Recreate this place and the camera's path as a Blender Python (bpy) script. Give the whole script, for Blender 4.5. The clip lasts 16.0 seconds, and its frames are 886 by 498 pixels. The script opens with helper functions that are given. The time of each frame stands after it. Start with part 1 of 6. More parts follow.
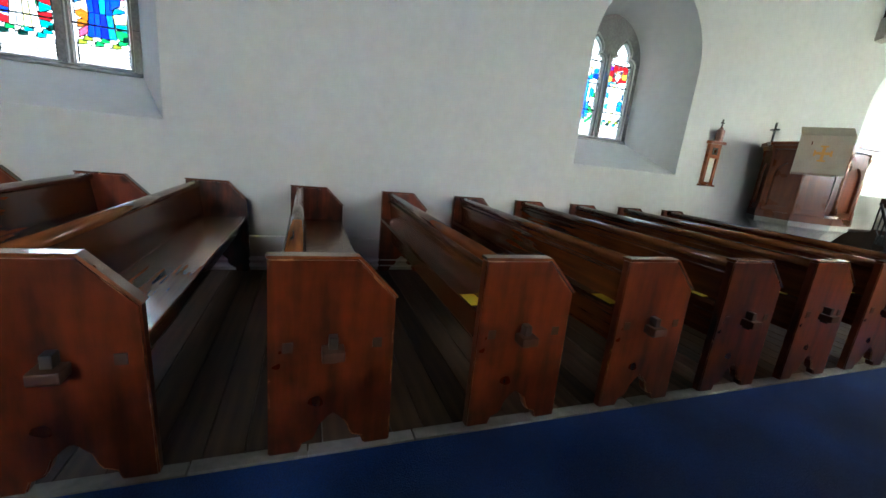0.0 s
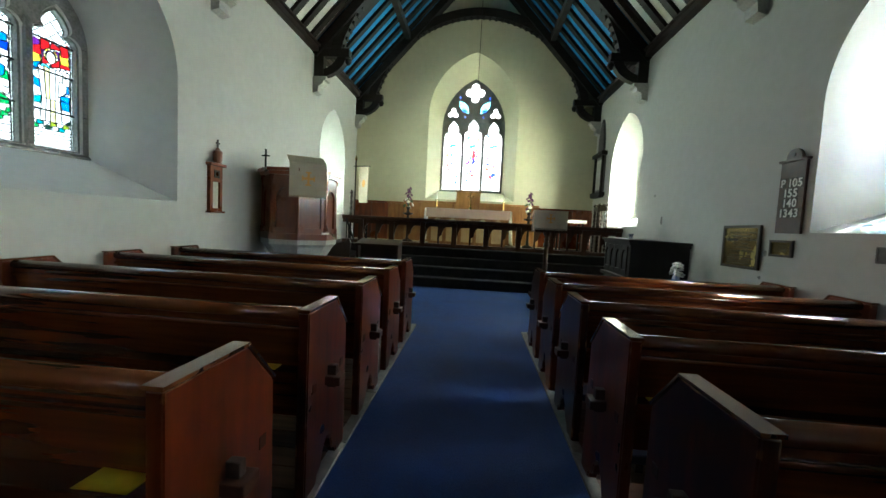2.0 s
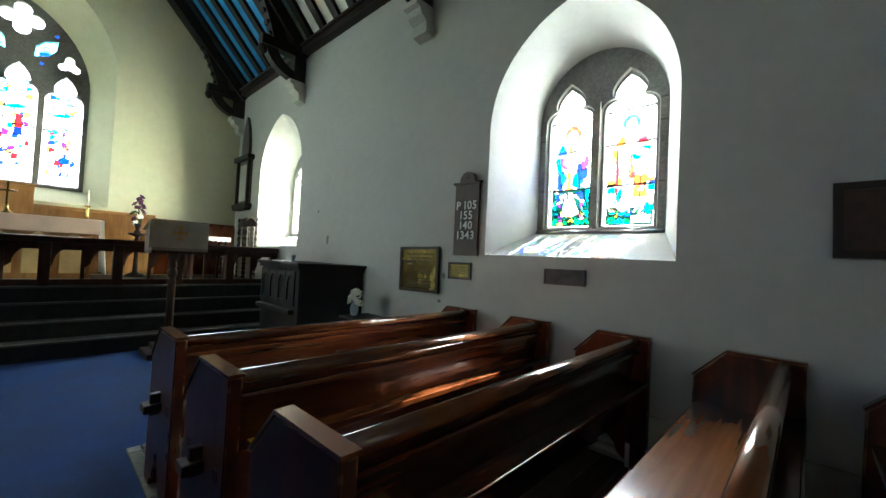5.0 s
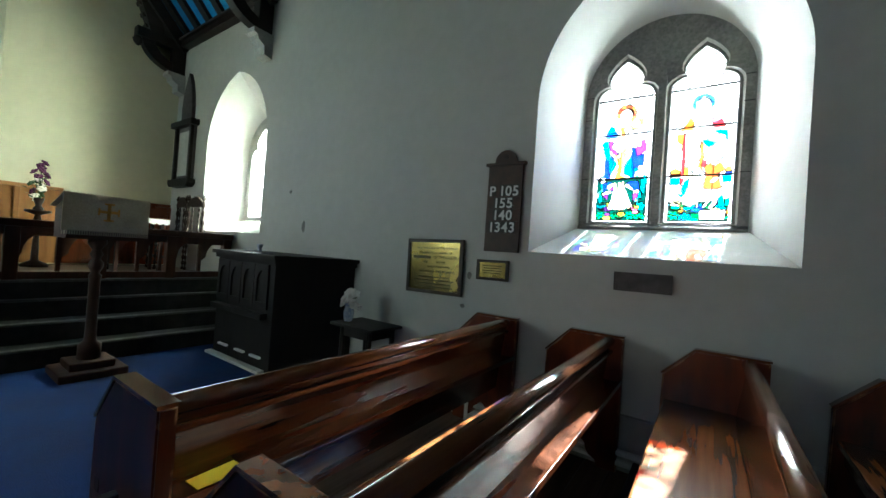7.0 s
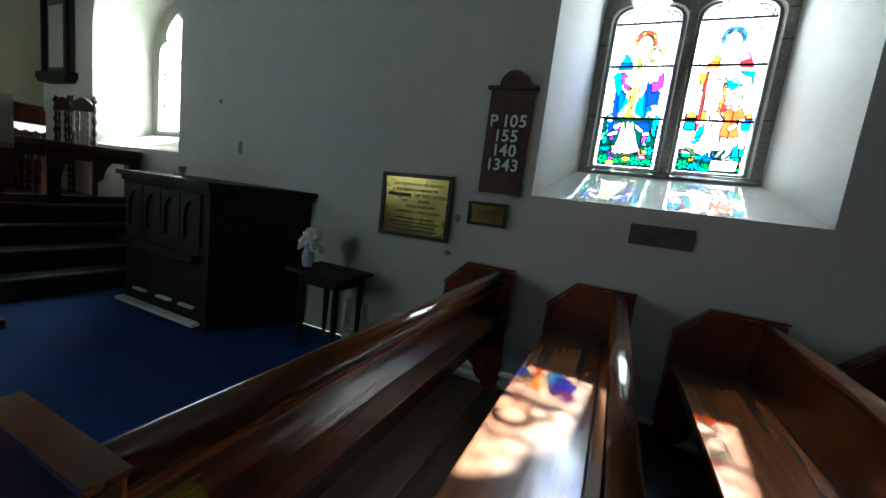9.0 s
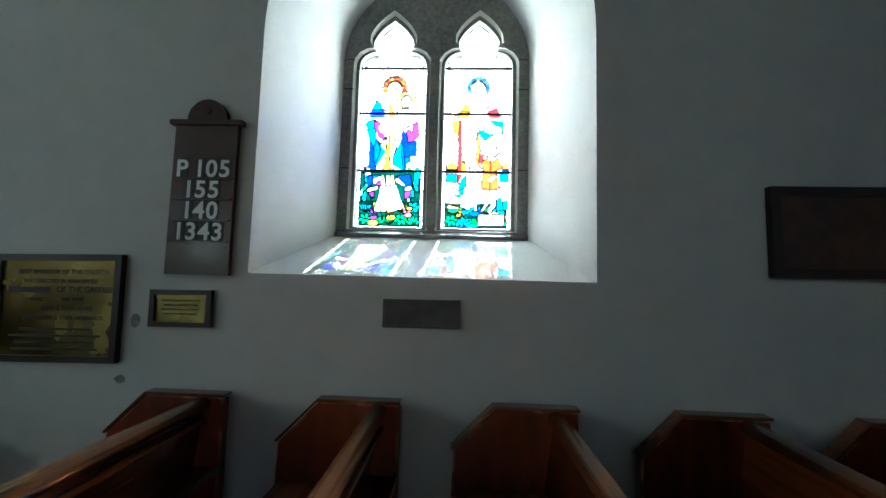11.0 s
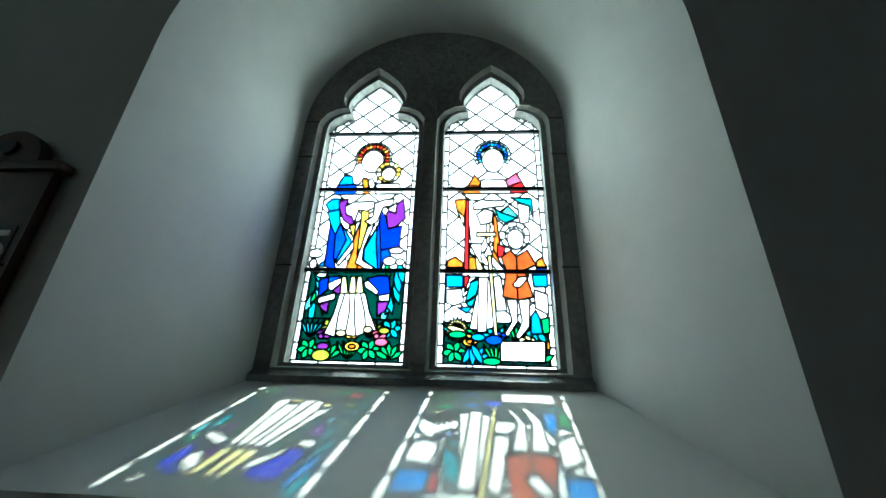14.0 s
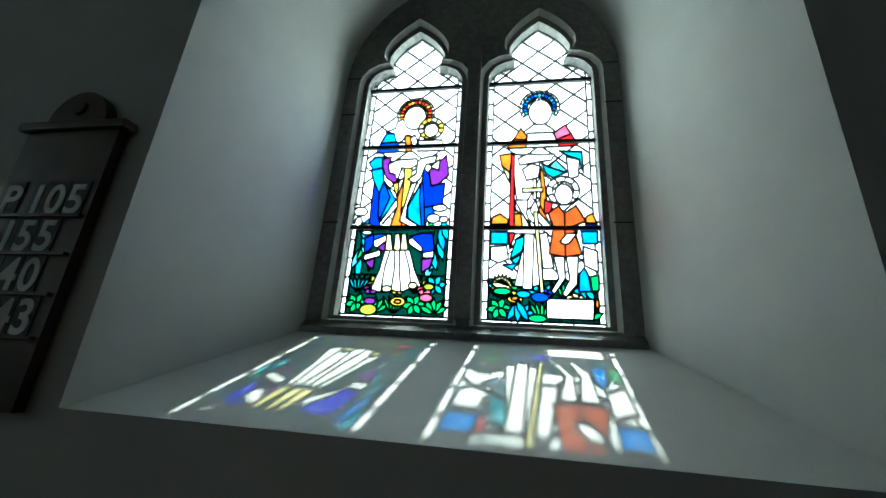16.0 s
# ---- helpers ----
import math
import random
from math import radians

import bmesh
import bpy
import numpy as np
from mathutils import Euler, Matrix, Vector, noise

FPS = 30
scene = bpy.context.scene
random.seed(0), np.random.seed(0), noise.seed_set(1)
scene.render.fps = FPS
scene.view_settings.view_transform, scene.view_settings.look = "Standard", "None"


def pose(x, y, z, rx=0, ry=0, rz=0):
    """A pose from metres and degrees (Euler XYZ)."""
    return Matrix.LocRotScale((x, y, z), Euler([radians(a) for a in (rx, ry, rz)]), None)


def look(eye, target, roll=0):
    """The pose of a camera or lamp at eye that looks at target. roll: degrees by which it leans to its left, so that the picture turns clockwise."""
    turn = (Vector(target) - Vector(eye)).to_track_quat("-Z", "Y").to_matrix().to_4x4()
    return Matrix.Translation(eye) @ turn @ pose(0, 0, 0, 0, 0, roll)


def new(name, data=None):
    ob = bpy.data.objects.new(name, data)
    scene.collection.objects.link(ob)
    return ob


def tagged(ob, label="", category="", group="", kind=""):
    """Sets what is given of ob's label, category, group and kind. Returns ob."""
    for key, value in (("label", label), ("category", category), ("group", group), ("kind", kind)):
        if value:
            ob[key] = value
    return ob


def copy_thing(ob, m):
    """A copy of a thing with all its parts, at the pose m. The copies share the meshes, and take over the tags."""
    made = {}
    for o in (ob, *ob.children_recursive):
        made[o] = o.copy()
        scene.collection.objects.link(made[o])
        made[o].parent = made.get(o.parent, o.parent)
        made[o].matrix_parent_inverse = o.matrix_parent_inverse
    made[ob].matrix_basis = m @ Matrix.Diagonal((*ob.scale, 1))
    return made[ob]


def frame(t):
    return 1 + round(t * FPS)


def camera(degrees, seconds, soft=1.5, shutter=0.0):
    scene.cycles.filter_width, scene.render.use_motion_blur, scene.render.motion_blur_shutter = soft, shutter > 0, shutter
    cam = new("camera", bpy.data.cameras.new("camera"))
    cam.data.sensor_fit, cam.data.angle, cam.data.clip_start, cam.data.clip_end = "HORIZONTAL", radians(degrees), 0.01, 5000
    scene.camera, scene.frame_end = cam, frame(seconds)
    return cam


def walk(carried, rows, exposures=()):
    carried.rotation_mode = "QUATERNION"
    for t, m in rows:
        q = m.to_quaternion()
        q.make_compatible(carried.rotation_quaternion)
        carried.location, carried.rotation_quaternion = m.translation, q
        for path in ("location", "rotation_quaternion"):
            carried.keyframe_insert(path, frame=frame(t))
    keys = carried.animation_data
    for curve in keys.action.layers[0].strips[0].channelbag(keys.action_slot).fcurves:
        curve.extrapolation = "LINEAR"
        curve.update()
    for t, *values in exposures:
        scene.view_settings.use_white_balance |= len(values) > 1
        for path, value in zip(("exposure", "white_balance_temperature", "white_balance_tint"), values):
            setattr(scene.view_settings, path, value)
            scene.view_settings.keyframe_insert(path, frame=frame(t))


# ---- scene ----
cam = camera(98.0, 16.0)
# seconds, place in metres, tilt, lean and heading in degrees
ROWS = [
    (0.0, 0.130, -0.025, 1.318, 76.55, -5.75, -18.89),
    (0.5, 0.189, 0.264, 1.330, 84.36, -3.85, -33.39),
    (1.0, 0.476, 0.483, 1.300, 85.12, -2.76, -52.05),
    (1.5, 0.715, 0.568, 1.296, 85.77, -2.64, -70.81),
    (2.0, 0.918, 0.779, 1.315, 86.10, -2.97, -85.17),
    (2.5, 1.189, 0.805, 1.277, 86.97, -1.89, -93.76),
    (3.0, 1.485, 0.739, 1.333, 88.04, -2.32, -103.08),
    (3.5, 1.796, 0.796, 1.319, 87.66, -5.45, -112.57),
    (4.0, 2.047, 0.797, 1.319, 88.51, -3.89, -118.19),
    (4.5, 2.346, 0.670, 1.344, 91.04, -1.84, -127.19),
    (4.7, 2.418, 0.637, 1.334, 91.85, -2.28, -131.55),
    (6.8, 3.495, 0.523, 1.323, 89.76, -4.51, -146.44),
    (7.0, 3.583, 0.544, 1.346, 90.54, -4.08, -145.18),
    (7.5, 3.790, 0.547, 1.344, 90.58, -2.77, -142.73),
    (8.0, 4.055, 0.431, 1.328, 89.39, -2.35, -139.43),
    (8.5, 4.173, 0.396, 1.335, 85.31, -3.61, -138.99),
    (9.0, 4.189, 0.357, 1.326, 82.07, -7.09, -155.23),
    (9.5, 3.946, 0.141, 1.332, 87.31, -4.16, -169.24),
    (9.7, 3.863, 0.093, 1.353, 89.42, -2.48, -173.34),
    (11.8, 3.774, -0.942, 1.433, 100.23, -2.91, -179.27),
    (12.0, 3.801, -0.992, 1.471, 103.05, -4.63, -181.37),
    (12.5, 3.854, -1.161, 1.546, 110.11, -5.16, -184.23),
    (13.0, 3.863, -1.295, 1.557, 111.39, -3.61, -182.52),
    (13.5, 3.796, -1.468, 1.553, 112.38, -2.41, -179.24),
    (14.0, 3.792, -1.518, 1.558, 113.08, -1.85, -176.55),
    (14.5, 3.802, -1.535, 1.558, 113.51, -2.40, -175.64),
    (15.0, 3.807, -1.554, 1.549, 113.21, -2.96, -175.17),
    (15.5, 3.810, -1.557, 1.539, 112.27, -2.99, -174.44),
    (16.0, 3.807, -1.552, 1.520, 108.21, -3.81, -170.84),
]
EXPOSURES = [(0.0, 5.4, 5900, 8), (0.5, 5.1, 5900, 3), (1.0, 4.8, 5900, -2), (2.0, 4.85, 5950, 0), (3.0, 4.75, 5950, 0), (4.5, 4.85, 5900, 2), (7.0, 4.5, 5650, 1), (8.0, 4.0, 5500, 0), (8.5, 3.75, 5450, 0),
             (9.0, 3.85, 5500, 0), (9.7, 4.35, 5600, 0), (12.0, 3.9, 5300, -4), (12.5, 3.5, 5300, -7), (13.0, 3.15, 5300, -10), (14.0, 2.5, 5300, -12), (16.0, 2.3, 5400, -10)]
walk(cam, [(t, pose(x, y, z, rx, ry, rz)) for t, x, y, z, rx, ry, rz in ROWS], EXPOSURES)

# ---- light: sun from the south through the windows, sky beyond the glass ----
SUN_WAY = Vector((-0.069, -0.686, 0.724)).normalized()
world = bpy.data.worlds.new("sky")
scene.world = world
world.use_nodes = True
wn = world.node_tree
sky = wn.nodes.new("ShaderNodeTexSky")
sky.sky_type = "NISHITA"
sky.sun_disc = False
sky.sun_elevation = math.asin(SUN_WAY.z)
sky.sun_rotation = math.atan2(SUN_WAY.x, SUN_WAY.y)
wn.nodes["Background"].inputs["Strength"].default_value = 0.05
wn.links.new(sky.outputs["Color"], wn.nodes["Background"].inputs["Color"])

sun = new("sun", bpy.data.lights.new("sun", "SUN"))
sun.data.energy, sun.data.angle, sun.data.color = 5.0, radians(0.9), (1.0, 0.95, 0.86)
sun.matrix_world = look(SUN_WAY * 30, (0, 0, 0))


def sky_lamp(name, place, toward, width, height, watts, color):
    """The sky's light at a window's opening, just outside the glass."""
    lamp = new(name, bpy.data.lights.new(name, "AREA"))
    lamp.data.shape, lamp.data.size, lamp.data.size_y = "RECTANGLE", width, height
    lamp.data.energy, lamp.data.color = watts, color
    lamp.matrix_world = look(place, toward)
    return lamp


sky_lamp("sky_light", (3.97, -3.45, 2.66), (3.97, 0, 2.36), 1.7, 2.6, 40, (1.0, 1.0, 0.93))
sky_lamp("sky_light", (9.47, -3.45, 2.7), (9.47, 0, 2.4), 1.5, 2.6, 66, (1.0, 0.97, 0.72))
sky_lamp("sky_light", (-2.2, -3.45, 2.66), (-2.2, 0, 2.0), 1.7, 2.6, 46, (0.93, 0.97, 1.0))
sky_lamp("sky_light", (4.21, 5.5, 2.7), (4.21, 0, 2.4), 1.7, 2.4, 2.2, (0.72, 0.85, 1.0))
sky_lamp("sky_light", (-2.03, 5.5, 2.7), (-2.03, 0, 2.4), 1.7, 2.4, 3.2, (0.76, 0.88, 1.0))
sky_lamp("sky_light", (9.8, 5.5, 2.7), (9.8, 0, 2.4), 1.5, 2.4, 19, (0.93, 1.0, 0.86))
sky_lamp("sky_light", (12.75, 0.98, 3.8), (0, 0.98, 3.0), 2.4, 3.8, 13, (0.97, 0.98, 0.93))

# ---- materials ----
def node_material(name):
    m = bpy.data.materials.new(name)
    m.use_nodes = True
    return m, m.node_tree.nodes, m.node_tree.links, m.node_tree.nodes["Principled BSDF"]


def surface(name, dark, light, rough=0.6, metal=0.0, grain=(8, 8, 8), stain=1.2, bump=0.1, coat=0.0, rough_var=0.15, vary=0.0, contrast=(0.3, 0.7), knots=0.0, wear=None):
    """A material whose colour runs between two tones by a fine grain and a broad stain, with relief."""
    m, nodes, links, bsdf = node_material(name)
    coord = nodes.new("ShaderNodeTexCoord")
    scale = nodes.new("ShaderNodeMapping")
    scale.inputs["Scale"].default_value = grain
    fine = nodes.new("ShaderNodeTexNoise")
    fine.inputs["Scale"].default_value, fine.inputs["Detail"].default_value = 1.0, 6.0
    broad = nodes.new("ShaderNodeTexNoise")
    broad.inputs["Scale"].default_value, broad.inputs["Detail"].default_value = stain, 3.0
    add = nodes.new("ShaderNodeMix")
    add.inputs["Factor"].default_value = 0.45
    links.new(coord.outputs["Object"], scale.inputs["Vector"])
    links.new(scale.outputs["Vector"], fine.inputs["Vector"])
    links.new(coord.outputs["Object"], broad.inputs["Vector"])
    links.new(fine.outputs["Fac"], add.inputs["A"])
    links.new(broad.outputs["Fac"], add.inputs["B"])
    ramp = nodes.new("ShaderNodeValToRGB")
    ramp.color_ramp.elements[0].color, ramp.color_ramp.elements[1].color = (*dark, 1), (*light, 1)
    ramp.color_ramp.elements[0].position, ramp.color_ramp.elements[1].position = contrast
    value = add.outputs["Result"]
    if vary:
        info = nodes.new("ShaderNodeObjectInfo")
        shift = nodes.new("ShaderNodeMath")
        shift.operation = "MULTIPLY_ADD"
        shift.inputs[1].default_value, shift.inputs[2].default_value = vary, -vary / 2
        total = nodes.new("ShaderNodeMath")
        links.new(info.outputs["Random"], shift.inputs[0])
        links.new(shift.outputs["Value"], total.inputs[0])
        links.new(value, total.inputs[1])
        value = total.outputs["Value"]
    links.new(value, ramp.inputs["Fac"])
    paint = ramp.outputs["Color"]
    if knots:
        # dark round knots, at other places in each piece
        info = nodes.new("ShaderNodeObjectInfo")
        shift = nodes.new("ShaderNodeVectorMath")
        shift.operation = "MULTIPLY_ADD"
        shift.inputs[1].default_value = (9.0, 13.0, 11.0)
        links.new(info.outputs["Random"], shift.inputs[0])
        links.new(coord.outputs["Object"], shift.inputs[2])
        cell = nodes.new("ShaderNodeTexVoronoi")
        cell.inputs["Scale"].default_value = knots
        links.new(shift.outputs["Vector"], cell.inputs["Vector"])
        eye = nodes.new("ShaderNodeMapRange")
        eye.inputs["From Min"].default_value, eye.inputs["From Max"].default_value = 0.05, 0.13
        eye.inputs["To Min"].default_value, eye.inputs["To Max"].default_value = 0.25, 1.0
        links.new(cell.outputs["Distance"], eye.inputs["Value"])
        darken = nodes.new("ShaderNodeMix")
        darken.data_type, darken.blend_type = "RGBA", "MULTIPLY"
        darken.inputs["Factor"].default_value = 1.0
        links.new(paint, darken.inputs[6])
        links.new(eye.outputs["Result"], darken.inputs[7])
        paint = darken.outputs[2]
    if wear:
        # varnish rubbed off along the edges in broken stretches
        soft_edge = nodes.new("ShaderNodeBevel")
        soft_edge.samples = 4
        soft_edge.inputs["Radius"].default_value = 0.007
        shape = nodes.new("ShaderNodeNewGeometry")
        dot = nodes.new("ShaderNodeVectorMath")
        dot.operation = "DOT_PRODUCT"
        links.new(soft_edge.outputs["Normal"], dot.inputs[0])
        links.new(shape.outputs["Normal"], dot.inputs[1])
        edge = nodes.new("ShaderNodeMapRange")
        edge.inputs["From Min"].default_value, edge.inputs["From Max"].default_value = 0.97, 0.88
        links.new(dot.outputs["Value"], edge.inputs["Value"])
        patch = nodes.new("ShaderNodeTexNoise")
        patch.inputs["Scale"].default_value, patch.inputs["Detail"].default_value = 9.0, 4.0
        links.new(coord.outputs["Object"], patch.inputs["Vector"])
        gate = nodes.new("ShaderNodeMapRange")
        gate.inputs["From Min"].default_value, gate.inputs["From Max"].default_value = 0.54, 0.64
        links.new(patch.outputs["Fac"], gate.inputs["Value"])
        both = nodes.new("ShaderNodeMath")
        both.operation = "MULTIPLY"
        links.new(edge.outputs["Result"], both.inputs[0])
        links.new(gate.outputs["Result"], both.inputs[1])
        bare = nodes.new("ShaderNodeMix")
        bare.data_type = "RGBA"
        bare.inputs[7].default_value = (*wear, 1)
        links.new(both.outputs["Value"], bare.inputs["Factor"])
        links.new(paint, bare.inputs[6])
        paint = bare.outputs[2]
    links.new(paint, bsdf.inputs["Base Color"])
    spread = nodes.new("ShaderNodeMapRange")
    spread.inputs["To Min"].default_value, spread.inputs["To Max"].default_value = max(0.03, rough - rough_var), min(1, rough + rough_var)
    links.new(broad.outputs["Fac"], spread.inputs["Value"])
    links.new(spread.outputs["Result"], bsdf.inputs["Roughness"])
    bsdf.inputs["Metallic"].default_value = metal
    bsdf.inputs["Coat Weight"].default_value = coat
    bsdf.inputs["Coat Roughness"].default_value = 0.14
    bsdf.inputs["Specular IOR Level"].default_value = 0.3
    if bump:
        relief = nodes.new("ShaderNodeBump")
        relief.inputs["Strength"].default_value, relief.inputs["Distance"].default_value = bump, 0.01
        links.new(fine.outputs["Fac"], relief.inputs["Height"])
        links.new(relief.outputs["Normal"], bsdf.inputs["Normal"])
    return m


def stained(name, color, gloss=0.06, shade=0.6):
    """Coloured window glass: it lets tinted light through and shines a little, with an uneven tint."""
    m, nodes, links, bsdf = node_material(name)
    coord = nodes.new("ShaderNodeTexCoord")
    streak = nodes.new("ShaderNodeTexNoise")
    streak.inputs["Scale"].default_value, streak.inputs["Detail"].default_value = 22.0, 3.0
    links.new(coord.outputs["Object"], streak.inputs["Vector"])
    ramp = nodes.new("ShaderNodeValToRGB")
    ramp.color_ramp.elements[0].color = (*[c * shade for c in color], 1)
    ramp.color_ramp.elements[1].color = (*color, 1)
    ramp.color_ramp.elements[0].position, ramp.color_ramp.elements[1].position = 0.25, 0.6
    links.new(streak.outputs["Fac"], ramp.inputs["Fac"])
    clear = nodes.new("ShaderNodeBsdfTransparent")
    links.new(ramp.outputs["Color"], clear.inputs["Color"])
    shine = nodes.new("ShaderNodeBsdfGlossy")
    shine.inputs["Roughness"].default_value = 0.12
    mix = nodes.new("ShaderNodeMixShader")
    mix.inputs["Fac"].default_value = gloss
    # the uneven glass spreads a share of the light
    milk = nodes.new("ShaderNodeBsdfTranslucent")
    links.new(ramp.outputs["Color"], milk.inputs["Color"])
    spread = nodes.new("ShaderNodeMixShader")
    spread.inputs["Fac"].default_value = 0.13
    links.new(clear.outputs["BSDF"], spread.inputs[1])
    links.new(milk.outputs["BSDF"], spread.inputs[2])
    links.new(spread.outputs["Shader"], mix.inputs[1])
    links.new(shine.outputs["BSDF"], mix.inputs[2])
    links.new(mix.outputs["Shader"], nodes["Material Output"].inputs["Surface"])
    return m


PLASTER = surface("limewashed_plaster", (0.40, 0.398, 0.37), (0.475, 0.475, 0.45), 0.92, grain=(9, 9, 9), stain=0.7, bump=0.16, contrast=(0.2, 0.8))
PLASTER_WARM = surface("cream_plaster", (0.51, 0.49, 0.34), (0.61, 0.585, 0.415), 0.92, grain=(7, 7, 7), stain=0.6, bump=0.12, contrast=(0.2, 0.8))
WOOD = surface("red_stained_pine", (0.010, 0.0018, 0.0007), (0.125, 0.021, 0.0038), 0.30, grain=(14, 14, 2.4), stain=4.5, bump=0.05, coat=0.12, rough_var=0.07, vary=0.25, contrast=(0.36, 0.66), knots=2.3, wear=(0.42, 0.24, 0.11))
WOOD_LONG = surface("red_stained_pine_board", (0.012, 0.0028, 0.0009), (0.135, 0.034, 0.007), 0.25, grain=(30, 1.5, 30), stain=1.6, bump=0.03, coat=0.6, rough_var=0.04, vary=0.15)
WOOD_CAP = surface("rubbed_capping", (0.03, 0.010, 0.004), (0.14, 0.05, 0.018), 0.2, grain=(30, 30, 30), stain=3.0, bump=0.03, coat=0.9, vary=0.15)
WOOD_RAIL = surface("hand_polished_rail", (0.03, 0.009, 0.003), (0.15, 0.05, 0.014), 0.2, grain=(30, 1.5, 30), stain=2.0, bump=0.02, coat=0.9, vary=0.1, rough_var=0.03)
# seat colour lifted above the bench ends to carry the sun's brightness
WOOD_SEAT = surface("sunlit_pine_seat", (0.075, 0.023, 0.007), (0.28, 0.105, 0.035), 0.25, grain=(30, 1.5, 30), stain=2.0, bump=0.03, coat=0.5, rough_var=0.04, vary=0.15)
WOOD_DARK = surface("dark_oak", (0.006, 0.0028, 0.0016), (0.022, 0.009, 0.005), 0.42, grain=(16, 16, 3), stain=2.0, bump=0.08)
WOOD_BLACK = surface("blackened_timber", (0.008, 0.007, 0.006), (0.025, 0.02, 0.016), 0.6, grain=(18, 3, 18), stain=2.0, bump=0.1)
WOOD_PLUG = surface("end_grain_plug", (0.02, 0.014, 0.012), (0.05, 0.036, 0.03), 0.5, grain=(40, 40, 40))
RAIL_OAK = surface("brown_oak_rail", (0.018, 0.007, 0.0035), (0.075, 0.027, 0.011), 0.4, grain=(16, 16, 3), stain=2.0, bump=0.06)
EBONISED = surface("ebonised_case", (0.003, 0.0024, 0.002), (0.011, 0.008, 0.006), 0.6, grain=(16, 16, 3), stain=2.0, bump=0.06)
OAK = surface("golden_oak_panel", (0.16, 0.07, 0.022), (0.34, 0.17, 0.06), 0.4, grain=(14, 14, 2), stain=2.0, bump=0.05, vary=0.3)
MAHOGANY = surface("polished_mahogany", (0.06, 0.013, 0.0045), (0.21, 0.05, 0.013), 0.3, grain=(14, 14, 2.5), stain=2.5, bump=0.03, coat=0.4, vary=0.15, contrast=(0.3, 0.7))
BOARD_BROWN = surface("brown_stained_board", (0.016, 0.008, 0.005), (0.07, 0.028, 0.014), 0.5, grain=(14, 14, 2.4), stain=3.0, bump=0.06, coat=0.1)
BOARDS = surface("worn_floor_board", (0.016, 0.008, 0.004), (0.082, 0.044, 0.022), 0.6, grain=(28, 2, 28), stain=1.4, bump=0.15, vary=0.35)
# the same boards toned lighter for the window light on the south side
BOARDS_LIT = surface("sunlit_floor_board", (0.035, 0.021, 0.014), (0.16, 0.10, 0.068), 0.6, grain=(28, 2, 28), stain=1.4, bump=0.15, vary=0.35)
CARPET = surface("blue_carpet", (0.0018, 0.014, 0.072), (0.0055, 0.044, 0.195), 0.97, grain=(160, 160, 160), stain=2.5, bump=0.7)
KERB = surface("grey_stone", (0.12, 0.115, 0.10), (0.23, 0.215, 0.19), 0.8, grain=(22, 22, 22), stain=3.0, bump=0.35, vary=0.3)
STEP = surface("dark_slate_step", (0.008, 0.008, 0.008), (0.028, 0.027, 0.025), 0.7, grain=(12, 12, 12), stain=2.5, bump=0.3)
# paler than the steps, in place of light catching their front edges
NOSING = surface("lit_step_edge", (0.04, 0.039, 0.035), (0.10, 0.097, 0.088), 0.6, grain=(14, 14, 14), stain=3.0, bump=0.3)
STONE = surface("weathered_grey_stone", (0.095, 0.093, 0.088), (0.24, 0.234, 0.22), 0.8, grain=(45, 45, 45), stain=4.0, bump=0.5)
SILL_STONE = surface("smooth_sill_stone", (0.09, 0.088, 0.083), (0.20, 0.195, 0.185), 0.24, grain=(45, 45, 45), stain=4.0, bump=0.15, rough_var=0.08)
STONE_PALE = surface("pale_carved_stone", (0.34, 0.34, 0.31), (0.52, 0.51, 0.47), 0.85, grain=(30, 30, 30), stain=3.0, bump=0.3)
BLUE_PANEL = surface("blue_painted_board", (0.015, 0.17, 0.42), (0.03, 0.27, 0.60), 0.5, grain=(4, 20, 20), stain=1.5, bump=0.05)
WHITE_PANEL = surface("grey_white_ceiling_board", (0.58, 0.58, 0.55), (0.72, 0.72, 0.68), 0.7, grain=(4, 20, 20), stain=1.5, bump=0.05)
LEAD = surface("window_lead", (0.008, 0.009, 0.01), (0.025, 0.027, 0.03), 0.6, metal=0.4, grain=(60, 60, 60))
IRON = surface("black_iron", (0.01, 0.01, 0.011), (0.03, 0.03, 0.032), 0.5, metal=0.7, grain=(40, 40, 40))
BRASS = surface("polished_brass", (0.45, 0.28, 0.07), (0.75, 0.52, 0.18), 0.25, metal=1.0, grain=(20, 20, 20), bump=0.03)
BRASS_OLD = surface("tarnished_brass", (0.13, 0.10, 0.03), (0.38, 0.29, 0.10), 0.24, metal=1.0, grain=(3, 3, 14), stain=6.0, bump=0.05)
LINEN = surface("white_linen", (0.70, 0.68, 0.64), (0.82, 0.80, 0.77), 0.95, grain=(120, 120, 120), stain=4.0, bump=0.2)
CLOTH = surface("cream_brocade", (0.34, 0.29, 0.21), (0.46, 0.40, 0.30), 0.9, grain=(70, 70, 70), stain=6.0, bump=0.3)
FRONTAL = surface("gold_brocade", (0.40, 0.27, 0.12), (0.54, 0.39, 0.20), 0.8, grain=(70, 70, 70), stain=6.0, bump=0.3)
GOLD_THREAD = surface("gold_thread", (0.42, 0.20, 0.04), (0.62, 0.33, 0.08), 0.6, grain=(90, 90, 90), bump=0.3)
PINK_CLOTH = surface("pale_pink_frontal", (0.46, 0.33, 0.27), (0.58, 0.44, 0.36), 0.9, grain=(90, 90, 90), stain=5.0, bump=0.2)
